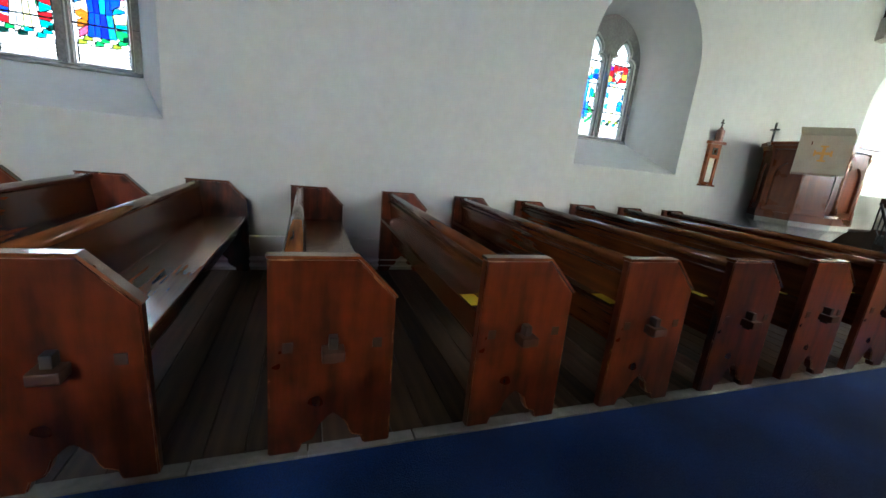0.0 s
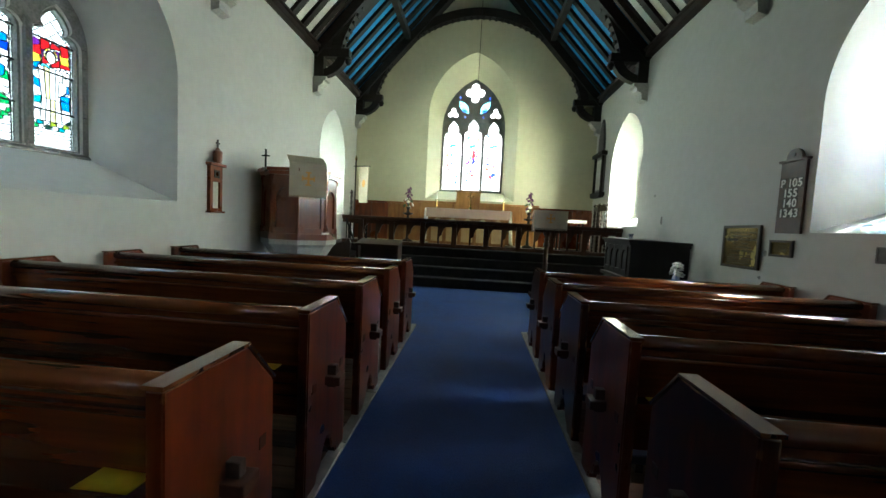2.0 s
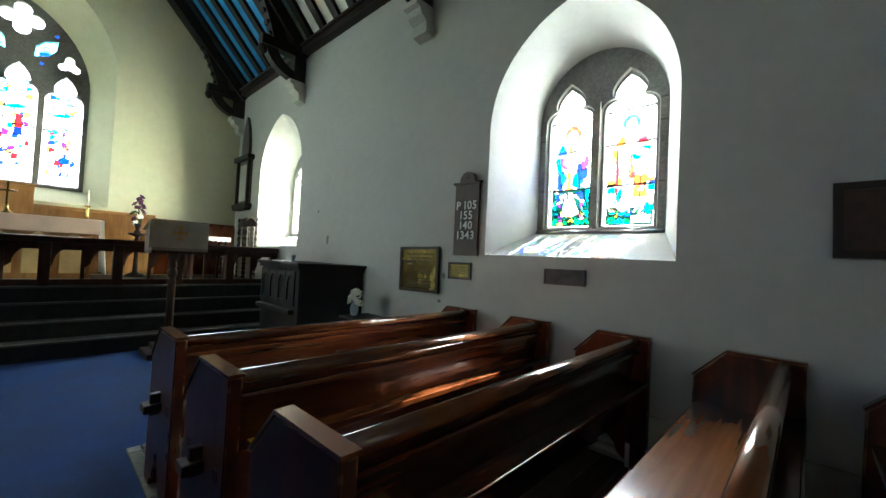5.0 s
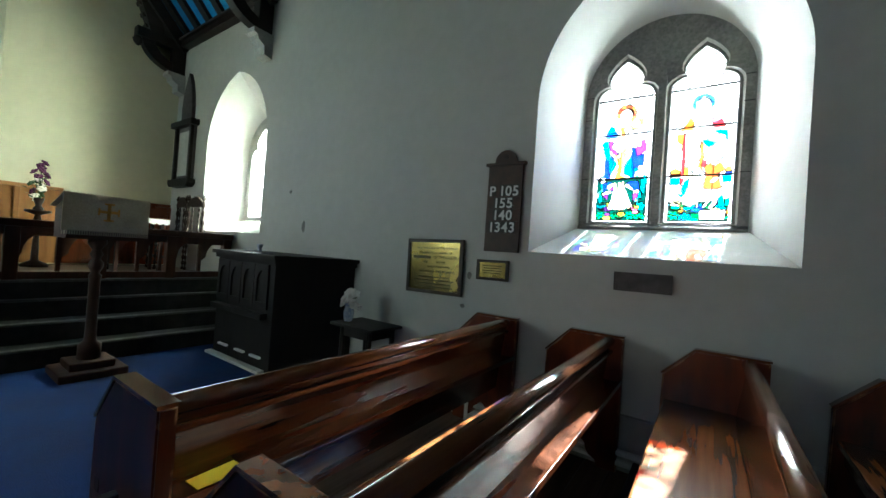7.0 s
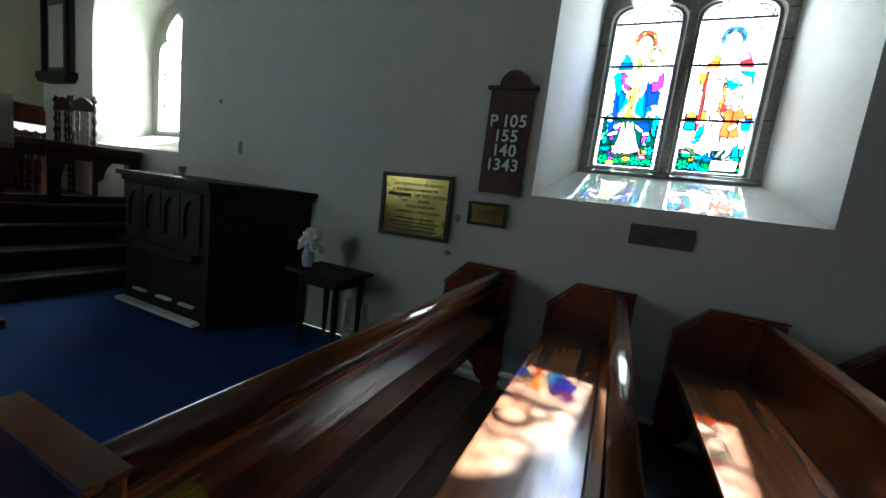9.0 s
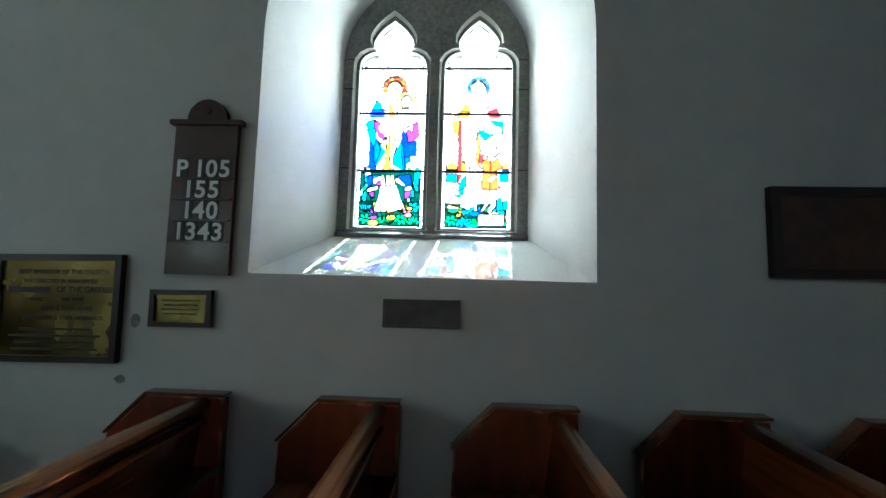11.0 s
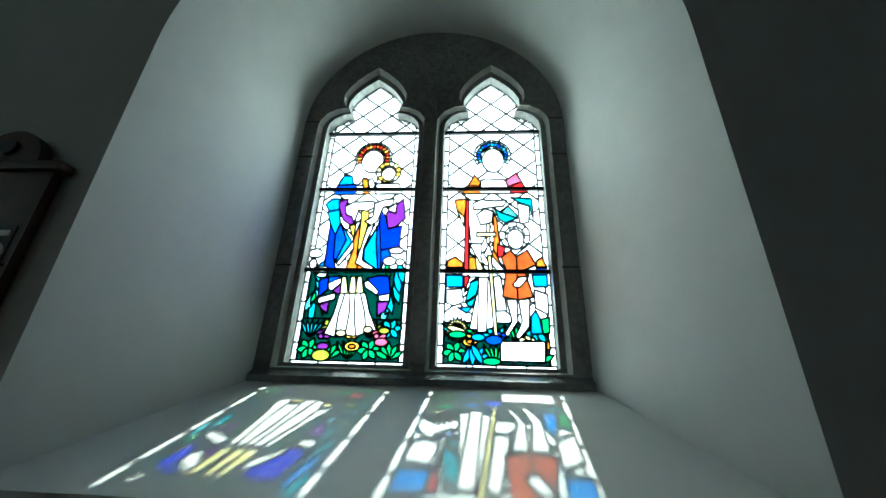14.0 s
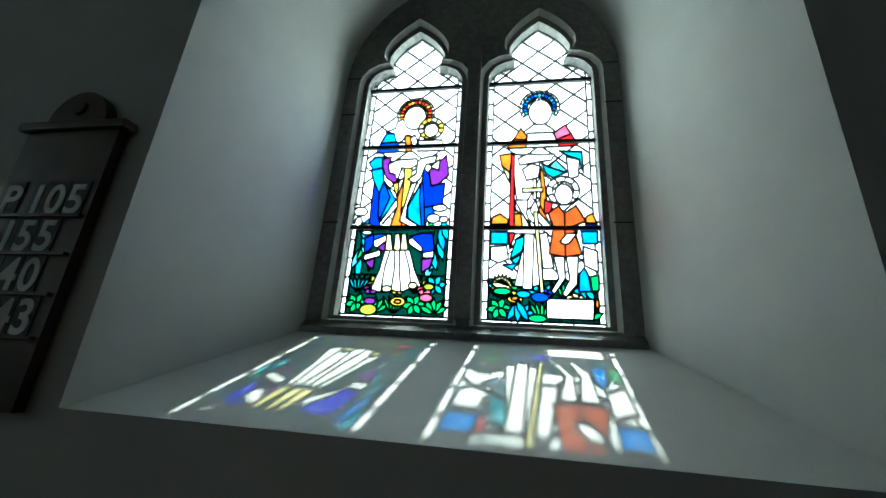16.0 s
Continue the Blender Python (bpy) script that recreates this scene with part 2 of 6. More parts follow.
NAVY = surface("navy_leathercloth", (0.006, 0.010, 0.022), (0.016, 0.024, 0.045), 0.4, grain=(40, 40, 40), bump=0.1)
WHITE_PAINT = surface("white_gloss_paint", (0.55, 0.56, 0.55), (0.72, 0.72, 0.70), 0.35, grain=(30, 30, 30), bump=0.03)
LETTER = surface("white_lettering", (0.62, 0.62, 0.60), (0.75, 0.75, 0.72), 0.7, grain=(60, 60, 60), bump=0)
INK = surface("dark_lettering", (0.01, 0.01, 0.008), (0.03, 0.028, 0.02), 0.6, grain=(60, 60, 60), bump=0)
YELLOW = surface("yellow_card", (0.62, 0.50, 0.02), (0.74, 0.60, 0.03), 0.7, grain=(30, 30, 30), bump=0)
SLATE = surface("dark_slate_tablet", (0.05, 0.045, 0.045), (0.11, 0.10, 0.10), 0.5, grain=(18, 18, 18), stain=6.0)
PAPER = surface("aged_print", (0.40, 0.40, 0.36), (0.60, 0.60, 0.55), 0.8, grain=(16, 16, 16), stain=6.0, bump=0)
RED_PLASTIC = surface("red_plastic", (0.25, 0.01, 0.01), (0.4, 0.02, 0.02), 0.4, grain=(30, 30, 30), bump=0)
PETAL = surface("white_petal", (0.66, 0.66, 0.60), (0.82, 0.82, 0.77), 0.8, grain=(60, 60, 60), bump=0.1)
PETAL_PURPLE = surface("purple_petal", (0.05, 0.012, 0.05), (0.16, 0.04, 0.13), 0.8, grain=(60, 60, 60), bump=0.1)
LEAF = surface("green_leaf", (0.02, 0.05, 0.02), (0.06, 0.12, 0.04), 0.6, grain=(50, 50, 50), bump=0.1)
WAX = surface("candle_wax", (0.70, 0.66, 0.54), (0.80, 0.77, 0.66), 0.5, grain=(20, 20, 20), bump=0.02)
CHINA = surface("blue_white_china", (0.18, 0.24, 0.42), (0.66, 0.68, 0.70), 0.2, grain=(40, 40, 40), bump=0)
GRASS = surface("rough_grass", (0.03, 0.06, 0.02), (0.08, 0.13, 0.04), 0.95, grain=(6, 6, 6), stain=0.4, bump=0.4)

G = {name: stained("glass_" + name, color, shade=0.88 if min(color) > 0.8 else 0.5) for name, color in {
    "clear": (0.96, 0.98, 0.97), "white": (1.0, 0.99, 0.96), "blue": (0.008, 0.045, 0.62), "deep": (0.007, 0.016, 0.48),
    "sky": (0.015, 0.20, 0.60), "teal": (0.012, 0.25, 0.30), "green": (0.016, 0.28, 0.065), "lime": (0.22, 0.28, 0.02),
    "yellow": (0.80, 0.50, 0.04), "pale": (0.90, 0.80, 0.32), "orange": (0.60, 0.13, 0.008), "rust": (0.36, 0.05, 0.008),
    "red": (0.45, 0.008, 0.012), "pink": (0.55, 0.07, 0.14), "purple": (0.10, 0.012, 0.18), "aqua": (0.14, 0.55, 0.65), "night": (0.001, 0.02, 0.014)}.items()}


def haze(name, strength, color):
    """Bright hazy sky far beyond the windows."""
    m, nodes, links, bsdf = node_material(name)
    glow = nodes.new("ShaderNodeEmission")
    glow.inputs["Strength"].default_value, glow.inputs["Color"].default_value = strength, (*color, 1)
    links.new(glow.outputs["Emission"], nodes["Material Output"].inputs["Surface"])
    return m


for place, normal_turn, width, height, strength, color in (((0, -62, 30.5), 0, 260, 64, 0.9, (0.95, 0.98, 1.0)), ((0, 64, 40), 0, 260, 80, 0.14, (0.86, 0.94, 1.0)), ((72, 0, 40), 90, 260, 80, 0.55, (0.97, 0.99, 1.0))):
    me = bpy.data.meshes.new("backdrop")
    corners = [(-width / 2, 0, -height / 2), (width / 2, 0, -height / 2), (width / 2, 0, height / 2), (-width / 2, 0, height / 2)]
    me.from_pydata(corners, [], [(0, 1, 2, 3)])
    me.materials.append(haze("bright_haze", strength, color))
    far = new("backdrop", me)
    far.matrix_basis = pose(*place, 0, 0, normal_turn)
    tagged(far, "bright hazy sky low over the churchyard", "sky", kind="structure")

# ---- mesh tools ----
from mathutils import geometry


def part(name, bm, material, parent=None, label="", smooth=False):
    """Links a bmesh as one mesh object, under a thing where one is given."""
    me = bpy.data.meshes.new(name)
    if smooth:
        for f in bm.faces:
            f.smooth = True
    bm.to_mesh(me)
    bm.free()
    for m in (material if isinstance(material, (list, tuple)) else [material]):
        me.materials.append(m)
    ob = new(name, me)
    if parent:
        ob.parent = parent
    if label:
        ob["label"] = label
    return ob


def thing(name, label, category, group="", kind="", at=(0, 0, 0), turn=0):
    ob = new(name)
    ob.matrix_basis = pose(*at, 0, 0, turn)
    return tagged(ob, label, category, group, kind)


def box(bm, x0, x1, y0, y1, z0, z1, bevel=0.0):
    made = bmesh.ops.create_cube(bm, size=1.0, matrix=Matrix.Translation(((x0 + x1) / 2, (y0 + y1) / 2, (z0 + z1) / 2)) @ Matrix.Diagonal((abs(x1 - x0), abs(y1 - y0), abs(z1 - z0), 1)))
    if bevel:
        edges = list({e for v in made["verts"] for e in v.link_edges})
        bmesh.ops.bevel(bm, geom=edges, offset=bevel, segments=2, affect="EDGES", profile=0.6)


def block(*size, bevel=0.0):
    bm = bmesh.new()
    box(bm, *size, bevel=bevel)
    return bm


PLANES = {"xz": lambda u, v, d: (u, d, v), "yz": lambda u, v, d: (d, u, v), "xy": lambda u, v, d: (u, v, d)}


def ccw(line):
    """The outline, turned to run counter-clockwise."""
    area = sum(a[0] * b[1] - b[0] * a[1] for a, b in zip(line, line[1:] + line[:1]))
    return list(line) if area > 0 else list(line)[::-1]


def slab(bm, outlines, d0, d1, plane="xz", material=0):
    """A plate from d0 to d1 across the plane: the first outline less the others (holes)."""
    place = PLANES[plane] if isinstance(plane, str) else plane
    pts, faces = [], []
    for line in map(ccw, outlines):
        faces.append(list(range(len(pts), len(pts) + len(line))))
        pts += [Vector(p) for p in line]
    vs, _, tris, _, _, orig = geometry.delaunay_2d_cdt(pts, [], faces, 1, 1e-6)
    keep = [t for t, o in zip(tris, orig) if 0 in o and not any(k > 0 for k in o)]
    front, back, count = {}, {}, {}
    for t in keep:
        for i in t:
            if i not in front:
                front[i], back[i] = bm.verts.new(place(*vs[i], d0)), bm.verts.new(place(*vs[i], d1))
        for a, b in zip(t, t[1:] + t[:1]):
            count[(a, b)] = 1
    made = []
    for t in keep:
        made.append(bm.faces.new([front[i] for i in t]))
        made.append(bm.faces.new([back[i] for i in reversed(t)]))
    for a, b in count:
        if (b, a) not in count:
            made.append(bm.faces.new([front[b], front[a], back[a], back[b]]))
    for f in made:
        f.material_index = material
    return made


def plate(outlines, d0, d1, plane="xz"):
    bm = bmesh.new()
    slab(bm, outlines, d0, d1, plane)
    bmesh.ops.recalc_face_normals(bm, faces=bm.faces)
    return bm


def lathe(bm, profile, x=0, y=0, sides=16):
    """Turns a profile of (radius, height) about an upright line."""
    rings = [[bm.verts.new((x + r * math.cos(2 * math.pi * k / sides), y + r * math.sin(2 * math.pi * k / sides), z)) for k in range(sides)] for r, z in profile]
    for a, b in zip(rings, rings[1:]):
        for k in range(sides):
            bm.faces.new([a[k], a[(k + 1) % sides], b[(k + 1) % sides], b[k]])
    bm.faces.new(list(reversed(rings[0])))
    bm.faces.new(rings[-1])


def turned(profile, x=0, y=0, sides=16):
    bm = bmesh.new()
    lathe(bm, profile, x, y, sides)
    return bm


def rod(bm, a, b, radius, sides=8):
    a, b = Vector(a), Vector(b)
    m = Matrix.Translation((a + b) / 2) @ (b - a).to_track_quat("Z", "Y").to_matrix().to_4x4()
    bmesh.ops.create_cone(bm, cap_ends=True, segments=sides, radius1=radius, radius2=radius, depth=(b - a).length, matrix=m)


def bar(bm, a, b, w, h, up=(0, 0, 1)):
    """A straight beam of w by h from a to b."""
    a, b = Vector(a), Vector(b)
    z = (b - a).normalized()
    x = Vector(up).cross(z).normalized()
    y = z.cross(x)
    m = Matrix((x, y, z)).transposed().to_4x4()
    m.translation = (a + b) / 2
    bmesh.ops.create_cube(bm, size=1.0, matrix=m @ Matrix.Diagonal((w, h, (b - a).length, 1)))


def blob(bm, x, y, z, r, squash=1.0, detail=1):
    bmesh.ops.create_icosphere(bm, subdivisions=detail, radius=r, matrix=Matrix.Translation((x, y, z)) @ Matrix.Diagonal((1, 1, squash, 1)))


def arch(c, half, z0, spring, rise, n=10):
    """A pointed (or, at rise = half, round) arch: outline from the lower corner round to the other."""
    k = (rise * rise - half * half) / (2 * half)
    radius = half + k
    top = math.asin(min(1, rise / radius))
    right = [(c - k + radius * math.cos(top * i / n), spring + radius * math.sin(top * i / n)) for i in range(n + 1)]
    left = [(2 * c - u, v) for u, v in reversed(right[:-1])]
    return [(c - half, z0), (c + half, z0)] + right + left


def oval(c, d, ru, rv, n=14, turn=0.0):
    co, si = math.cos(turn), math.sin(turn)
    return [(c + ru * math.cos(a) * co - rv * math.sin(a) * si, d + ru * math.cos(a) * si + rv * math.sin(a) * co) for a in (2 * math.pi * i / n for i in range(n))]


def rect(u0, u1, v0, v1):
    return [(u0, v0), (u1, v0), (u1, v1), (u0, v1)]


def words(name, text, size, m, material, parent, depth=0.002, fat=0.0):
    curve = bpy.data.curves.new(name, "FONT")
    curve.body, curve.size, curve.extrude = text, size, depth
    curve.align_x, curve.offset = "CENTER", fat
    holder = bpy.data.objects.new(name, curve)
    me = bpy.data.meshes.new_from_object(holder)
    bpy.data.objects.remove(holder)
    me.materials.append(material)
    ob = new(name, me)
    ob.parent, ob.matrix_basis = parent, m
    return ob

# ---- the large structure ----
SOUTH, NORTH, EAST, WEST = -2.30, 4.20, 11.57, -4.6
MID = 0.95
EAVES = 4.72
# openings: centre, half width inside, sill inside, springing inside, rise inside; then the same of the stone frame
SOUTH_OPENINGS = [((3.965, 0.79, 1.40, 2.58, 0.96), (3.965, 0.583, 1.647, 2.75, 0.585)),
                  ((9.46, 0.86, 1.43, 2.75, 1.06), (9.66, 0.48, 1.65, 2.72, 0.62)),
                  ((-2.2, 0.79, 1.40, 2.58, 0.96), (-2.2, 0.583, 1.647, 2.75, 0.585))]
NORTH_OPENINGS = [((4.21, 0.88, 1.40, 2.75, 1.05), (4.21, 0.56, 1.79, 2.885, 0.62)),
                  ((-1.99, 0.91, 1.39, 2.75, 1.05), (-2.06, 0.62, 1.79, 2.885, 0.62)),
                  ((9.85, 0.80, 1.40, 2.75, 1.06), (9.95, 0.48, 1.62, 2.72, 0.62))]
EAST_OPENINGS = [((1.0, 1.21, 1.96, 4.25, 1.65), (0.99, 0.89, 2.23, 4.04, 1.37))]


def pierced_wall(name, outline, openings, inner, depth, outer, plane, label, materials=(PLASTER,)):
    """A thick wall whose openings splay from the frame out to its inner face."""
    bm = bmesh.new()
    place = PLANES[plane]
    wide = [arch(*i, 26) for i, _ in openings]
    tight = [arch(*o, 26) for _, o in openings]
    for holes, d in ((wide, inner), (tight, outer)):
        pts, faces = [], []
        for line in map(ccw, [outline] + holes):
            faces.append(list(range(len(pts), len(pts) + len(line))))
            pts += [Vector(p) for p in line]
        vs, _, tris, _, _, orig = geometry.delaunay_2d_cdt(pts, [], faces, 1, 1e-6)
        made = [bm.verts.new(place(*v, d)) for v in vs]
        for t, o in zip(tris, orig):
            if 0 in o and not any(k > 0 for k in o):
                bm.faces.new([made[i] for i in t])
    for w, t in zip(wide, tight):
        rings = [[bm.verts.new(place(*p, d)) for p in line] for line, d in ((w, inner), (t, depth), (t, outer))]
        for a, b in zip(rings, rings[1:]):
            for k in range(len(a)):
                bm.faces.new([a[k], a[(k + 1) % len(a)], b[(k + 1) % len(a)], b[k]]).smooth = True
    ends = [[bm.verts.new(place(*p, d)) for p in outline] for d in (inner, outer)]
    for k in range(len(outline)):
        j = (k + 1) % len(outline)
        bm.faces.new([ends[0][k], ends[0][j], ends[1][j], ends[1][k]])
    bmesh.ops.remove_doubles(bm, verts=bm.verts, dist=1e-5)
    bmesh.ops.recalc_face_normals(bm, faces=bm.faces)
    for e in bm.edges:
        e.smooth = len(e.link_faces) == 2 and e.calc_face_angle(0) < 0.35
    return tagged(part(name, bm, list(materials)), label, "wall", kind="structure")


pierced_wall("wall_south", rect(WEST, EAST, 0, EAVES + 0.1), SOUTH_OPENINGS, SOUTH, SOUTH - 0.58, SOUTH - 0.79, "xz", "limewashed thick wall with deep splayed window openings")
pierced_wall("wall_north", rect(WEST, EAST, 0, EAVES + 0.1), NORTH_OPENINGS, NORTH, NORTH + 0.75, NORTH + 0.95, "xz", "limewashed thick wall with deep splayed window openings")
SLOPE = math.tan(radians(48))
RIDGE = EAVES + (NORTH - MID) * SLOPE
gable = [(SOUTH - 0.9, 0), (NORTH + 0.95, 0), (NORTH + 0.95, EAVES + 0.1), (MID, RIDGE + 0.9), (SOUTH - 0.9, EAVES + 0.1)]
pierced_wall("wall_east", gable, EAST_OPENINGS, EAST, EAST + 0.57, EAST + 0.8, "yz", "cream plastered gable wall behind the altar", (PLASTER_WARM,))
# never in view; dark brown chosen to keep bounced light off the pews
tagged(part("wall_west", plate([gable], WEST, WEST - 0.6, "yz"), BOARD_BROWN), "plain unseen end wall, dark to cut bounced light", "wall", kind="structure")

# low stone-washed plinth along both side walls
for name, y0, y1 in (("plinth", SOUTH, SOUTH + 0.05), ("plinth", NORTH - 0.05, NORTH)):
    tagged(part(name, block(WEST + 0.01, 6.2, y0, y1, 0.0, 0.36, bevel=0.012), PLASTER), "low whitewashed plinth along the wall", "plinth", kind="structure")

# ---- roof ----
def roof_point(y, lift=0.0):
    return EAVES + (NORTH - MID - abs(y - MID)) * SLOPE + lift


CHANCEL = 8.72
for name, side in (("ceiling_north", 1), ("ceiling_south", -1)):
    bm = bmesh.new()
    eave = MID + side * 3.45
    for x0, x1, mi in ((WEST - 0.2, CHANCEL, 0), (CHANCEL, EAST + 0.2, 1)):
        for lift in (0.13, 0.24):
            q = [bm.verts.new(p) for p in ((x0, eave, roof_point(eave, lift)), (x1, eave, roof_point(eave, lift)), (x1, MID, roof_point(MID, lift)), (x0, MID, roof_point(MID, lift)))]
            bm.faces.new(q).material_index = mi
    tagged(part(name, bm, [WHITE_PANEL, BLUE_PANEL]), "sloping boarded roof, pale over the nave and blue over the chancel", "ceiling", kind="structure")
    rafters = thing("rafters", "row of blackened common rafters under the roof boards", "rafters", kind="structure")
    x = WEST + 0.1
    while x < EAST:
        bm = bmesh.new()
        top = MID + side * 0.04
        bar(bm, (x, eave, roof_point(eave, 0.1)), (x, top, roof_point(top, 0.1)), 0.09, 0.14, up=(1, 0, 0))
        part("rafter", bm, WOOD_BLACK, rafters)
        x += 0.405
    for t in (0.42, 0.75):
        y = MID + side * 3.25 * (1 - t)
        bm = bmesh.new()
        bar(bm, (WEST, y, roof_point(y, -0.06)), (EAST, y, roof_point(y, -0.06)), 0.13, 0.17)
        tagged(part("purlin", bm, WOOD_BLACK), "long blackened roof purlin", "beam", kind="structure")
    bm = bmesh.new()
    y = MID + side * 3.25
    box(bm, WEST, EAST, y - 0.03 - 0.09 * (side > 0), y + 0.03 + 0.09 * (side < 0), EAVES - 0.14, EAVES + 0.02, bevel=0.012)
    box(bm, WEST, EAST, y - 0.05 - 0.11 * (side > 0), y + 0.05 + 0.11 * (side < 0), EAVES - 0.045, EAVES + 0.0, bevel=0.01)
    tagged(part("wall_plate", bm, WOOD_DARK), "moulded dark timber wall plate at the eaves", "beam", kind="structure")
tagged(part("ridge_beam", block(WEST, EAST, MID - 0.07, MID + 0.07, RIDGE - 0.12, RIDGE + 0.1), WOOD_BLACK), "blackened ridge beam", "beam", kind="structure")


def ring_arc(r0, r1, a0, a1, n, cy=MID, cz=3.95):
    out = [(cy + r1 * math.cos(a0 + (a1 - a0) * i / n), cz + r1 * math.sin(a0 + (a1 - a0) * i / n)) for i in range(n + 1)]
    inn = [(cy + r0 * math.cos(a0 + (a1 - a0) * i / n), cz + r0 * math.sin(a0 + (a1 - a0) * i / n)) for i in range(n + 1)]
    return out + inn[::-1]


def truss(x):
    t = thing("roof_truss", "blackened arch-braced timber roof truss on stone corbels", "roof truss", "roof trusses", "structure")
    part("arch_rib", plate([ring_arc(2.79, 3.0, radians(12), radians(168), 40)], x - 0.09, x + 0.09, "yz"), WOOD_BLACK, t)
    bm = bmesh.new()
    for i in range(46):
        a = radians(13 + 154 * i / 45)
        y, z = MID + 2.775 * math.cos(a), 3.95 + 2.775 * math.sin(a)
        bmesh.ops.create_cube(bm, size=1.0, matrix=Matrix.Translation((x, y, z)) @ Matrix.Rotation(a, 4, "X") @ Matrix.Diagonal((0.11, 0.05, 0.055, 1)))
    part("carved_dentils", bm, WOOD_BLACK, t)
    for side in (1, -1):
        wall = MID + side * 3.25
        bm = bmesh.new()
        bar(bm, (x, wall, roof_point(wall, -0.16)), (x, MID, roof_point(MID, -0.16)), 0.18, 0.3, up=(1, 0, 0))
        part("principal_rafter", bm, WOOD_BLACK, t)
        w0 = sorted((wall - side * 0.005, wall - side * 0.2))
        part("wall_post", block(x - 0.085, x + 0.085, *w0, 4.1, EAVES + 0.1, bevel=0.012), WOOD_BLACK, t)
        w1 = sorted((wall - side * 0.1, wall - side * 0.72))
        part("hammer_beam", block(x - 0.085, x + 0.085, *w1, 4.52, 4.68, bevel=0.015), WOOD_BLACK, t)
        curl = [(wall - side * (0.08 + 0.58 * math.sin(a)), 4.12 + 0.46 * (1 - math.cos(a))) for a in (math.pi / 2 * i / 8 for i in range(9))]
        inner = [(wall - side * (0.03 + 0.46 * math.sin(a)), 4.25 + 0.36 * (1 - math.cos(a))) for a in (math.pi / 2 * i / 8 for i in range(9))]
        part("curved_brace", plate([curl + inner[::-1]], x - 0.07, x + 0.07, "yz"), WOOD_BLACK, t)
        part("pendant", turned([(0.02, 4.38), (0.06, 4.42), (0.075, 4.48), (0.05, 4.52)], x, wall - side * 0.68, 10), WOOD_BLACK, t)
        stem = [(wall, 4.12), (wall - side * 0.27, 4.12), (wall - side * 0.27, 4.06), (wall - side * 0.22, 4.04), (wall - side * 0.2, 3.98), (wall - side * 0.12, 3.93), (wall - side * 0.11, 3.82), (wall, 3.79)]
        c = part("corbel", plate([stem], x - 0.11, x + 0.11, "yz"), STONE_PALE)
        tagged(c, "moulded grey stone corbel under a roof truss", "corbel", "corbels", "structure")


for x in (-3.3, -0.2, 2.78, 5.72, 8.72, EAST - 0.12):
    truss(x)

# ---- floors ----
tagged(part("floor", block(WEST, EAST, SOUTH, NORTH, -0.3, -0.03), KERB), "stone sub-floor of the church", "floor", kind="structure")
tagged(part("ground", block(-400, 400, -400, 400, -0.6, -0.35), GRASS), "rough churchyard grass outside", "ground", kind="structure")
AISLE_N, AISLE_S, FRONT = 1.455, 0.14, 5.72
bm = bmesh.new()
box(bm, WEST + 0.02, FRONT, AISLE_S, AISLE_N, -0.03, 0.002)
box(bm, FRONT, 8.66, SOUTH + 0.02, NORTH - 0.02, -0.03, 0.002)
bmesh.ops.remove_doubles(bm, verts=bm.verts, dist=1e-5)
tagged(part("carpet", bm, CARPET), "royal blue carpet down the aisle and before the steps", "carpet", kind="structure")


def boards(name, y0, y1, wood):
    base = thing(name, "worn dark floorboards under the pews", "floor", kind="structure")
    x = WEST + 0.02
    size = 0.16
    board = block(0.003, size - 0.003, y0, y1, -0.03, 0.004, bevel=0.002)
    first = part("floor_board", board, wood, base)
    first.matrix_basis = pose(x, 0, 0)
    x += size
    while x < FRONT - 0.1:
        other = first.copy()
        scene.collection.objects.link(other)
        other.matrix_basis = pose(x, 0, random.uniform(-0.001, 0.001))
        x += size
    return base


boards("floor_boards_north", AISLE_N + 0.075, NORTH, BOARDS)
boards("floor_boards_south", SOUTH, AISLE_S - 0.075, BOARDS_LIT)
for name, y0, y1 in (("kerb_north", AISLE_N, AISLE_N + 0.075), ("kerb_south", AISLE_S - 0.075, AISLE_S)):
    kerb = thing(name, "narrow worn stone edging beside the carpet", "edging", kind="structure")
    x = WEST + 0.02
    while x < FRONT - 0.05:
        wide = min(random.uniform(0.42, 0.72), FRONT - x)
        part("stone", block(x + 0.003, x + wide - 0.003, y0 + 0.002, y1 - 0.002, -0.03, 0.011 + random.uniform(-0.002, 0.003), bevel=0.004), KERB, kerb)
        x += wide
for y0, y1 in ((AISLE_N + 0.08, NORTH), (SOUTH, AISLE_S - 0.08)):
    tagged(part("edging", block(FRONT - 0.06, FRONT - 0.002, y0, y1, -0.03, 0.012, bevel=0.004), KERB), "stone edging in front of the pews", "edging", kind="structure")

RISE = [(8.64, 0.195), (8.88, 0.39), (9.12, 0.585), (9.22, 0.77)]
steps = thing("chancel_steps", "broad dark stone steps up to the altar rail", "steps", kind="structure")
for (x, z), (_, z0) in zip(RISE, [(0, 0.0)] + RISE):
    part("step", block(x, EAST, SOUTH + 0.01, NORTH - 0.01, z0 - 0.03 if z0 == 0.0 else z0, z, bevel=0.0), STEP, steps)
    part("nosing", block(x - 0.025, x + 0.06, SOUTH + 0.011, NORTH - 0.011, z - 0.02, z + 0.003, bevel=0.007), NOSING, steps, "edge strip coloured paler for caught light")
tagged(part("sanctuary_carpet", block(9.40, EAST - 0.3, SOUTH + 0.05, NORTH - 0.05, 0.772, 0.782), BOARDS), "brown boarded sanctuary floor", "floor", kind="structure")

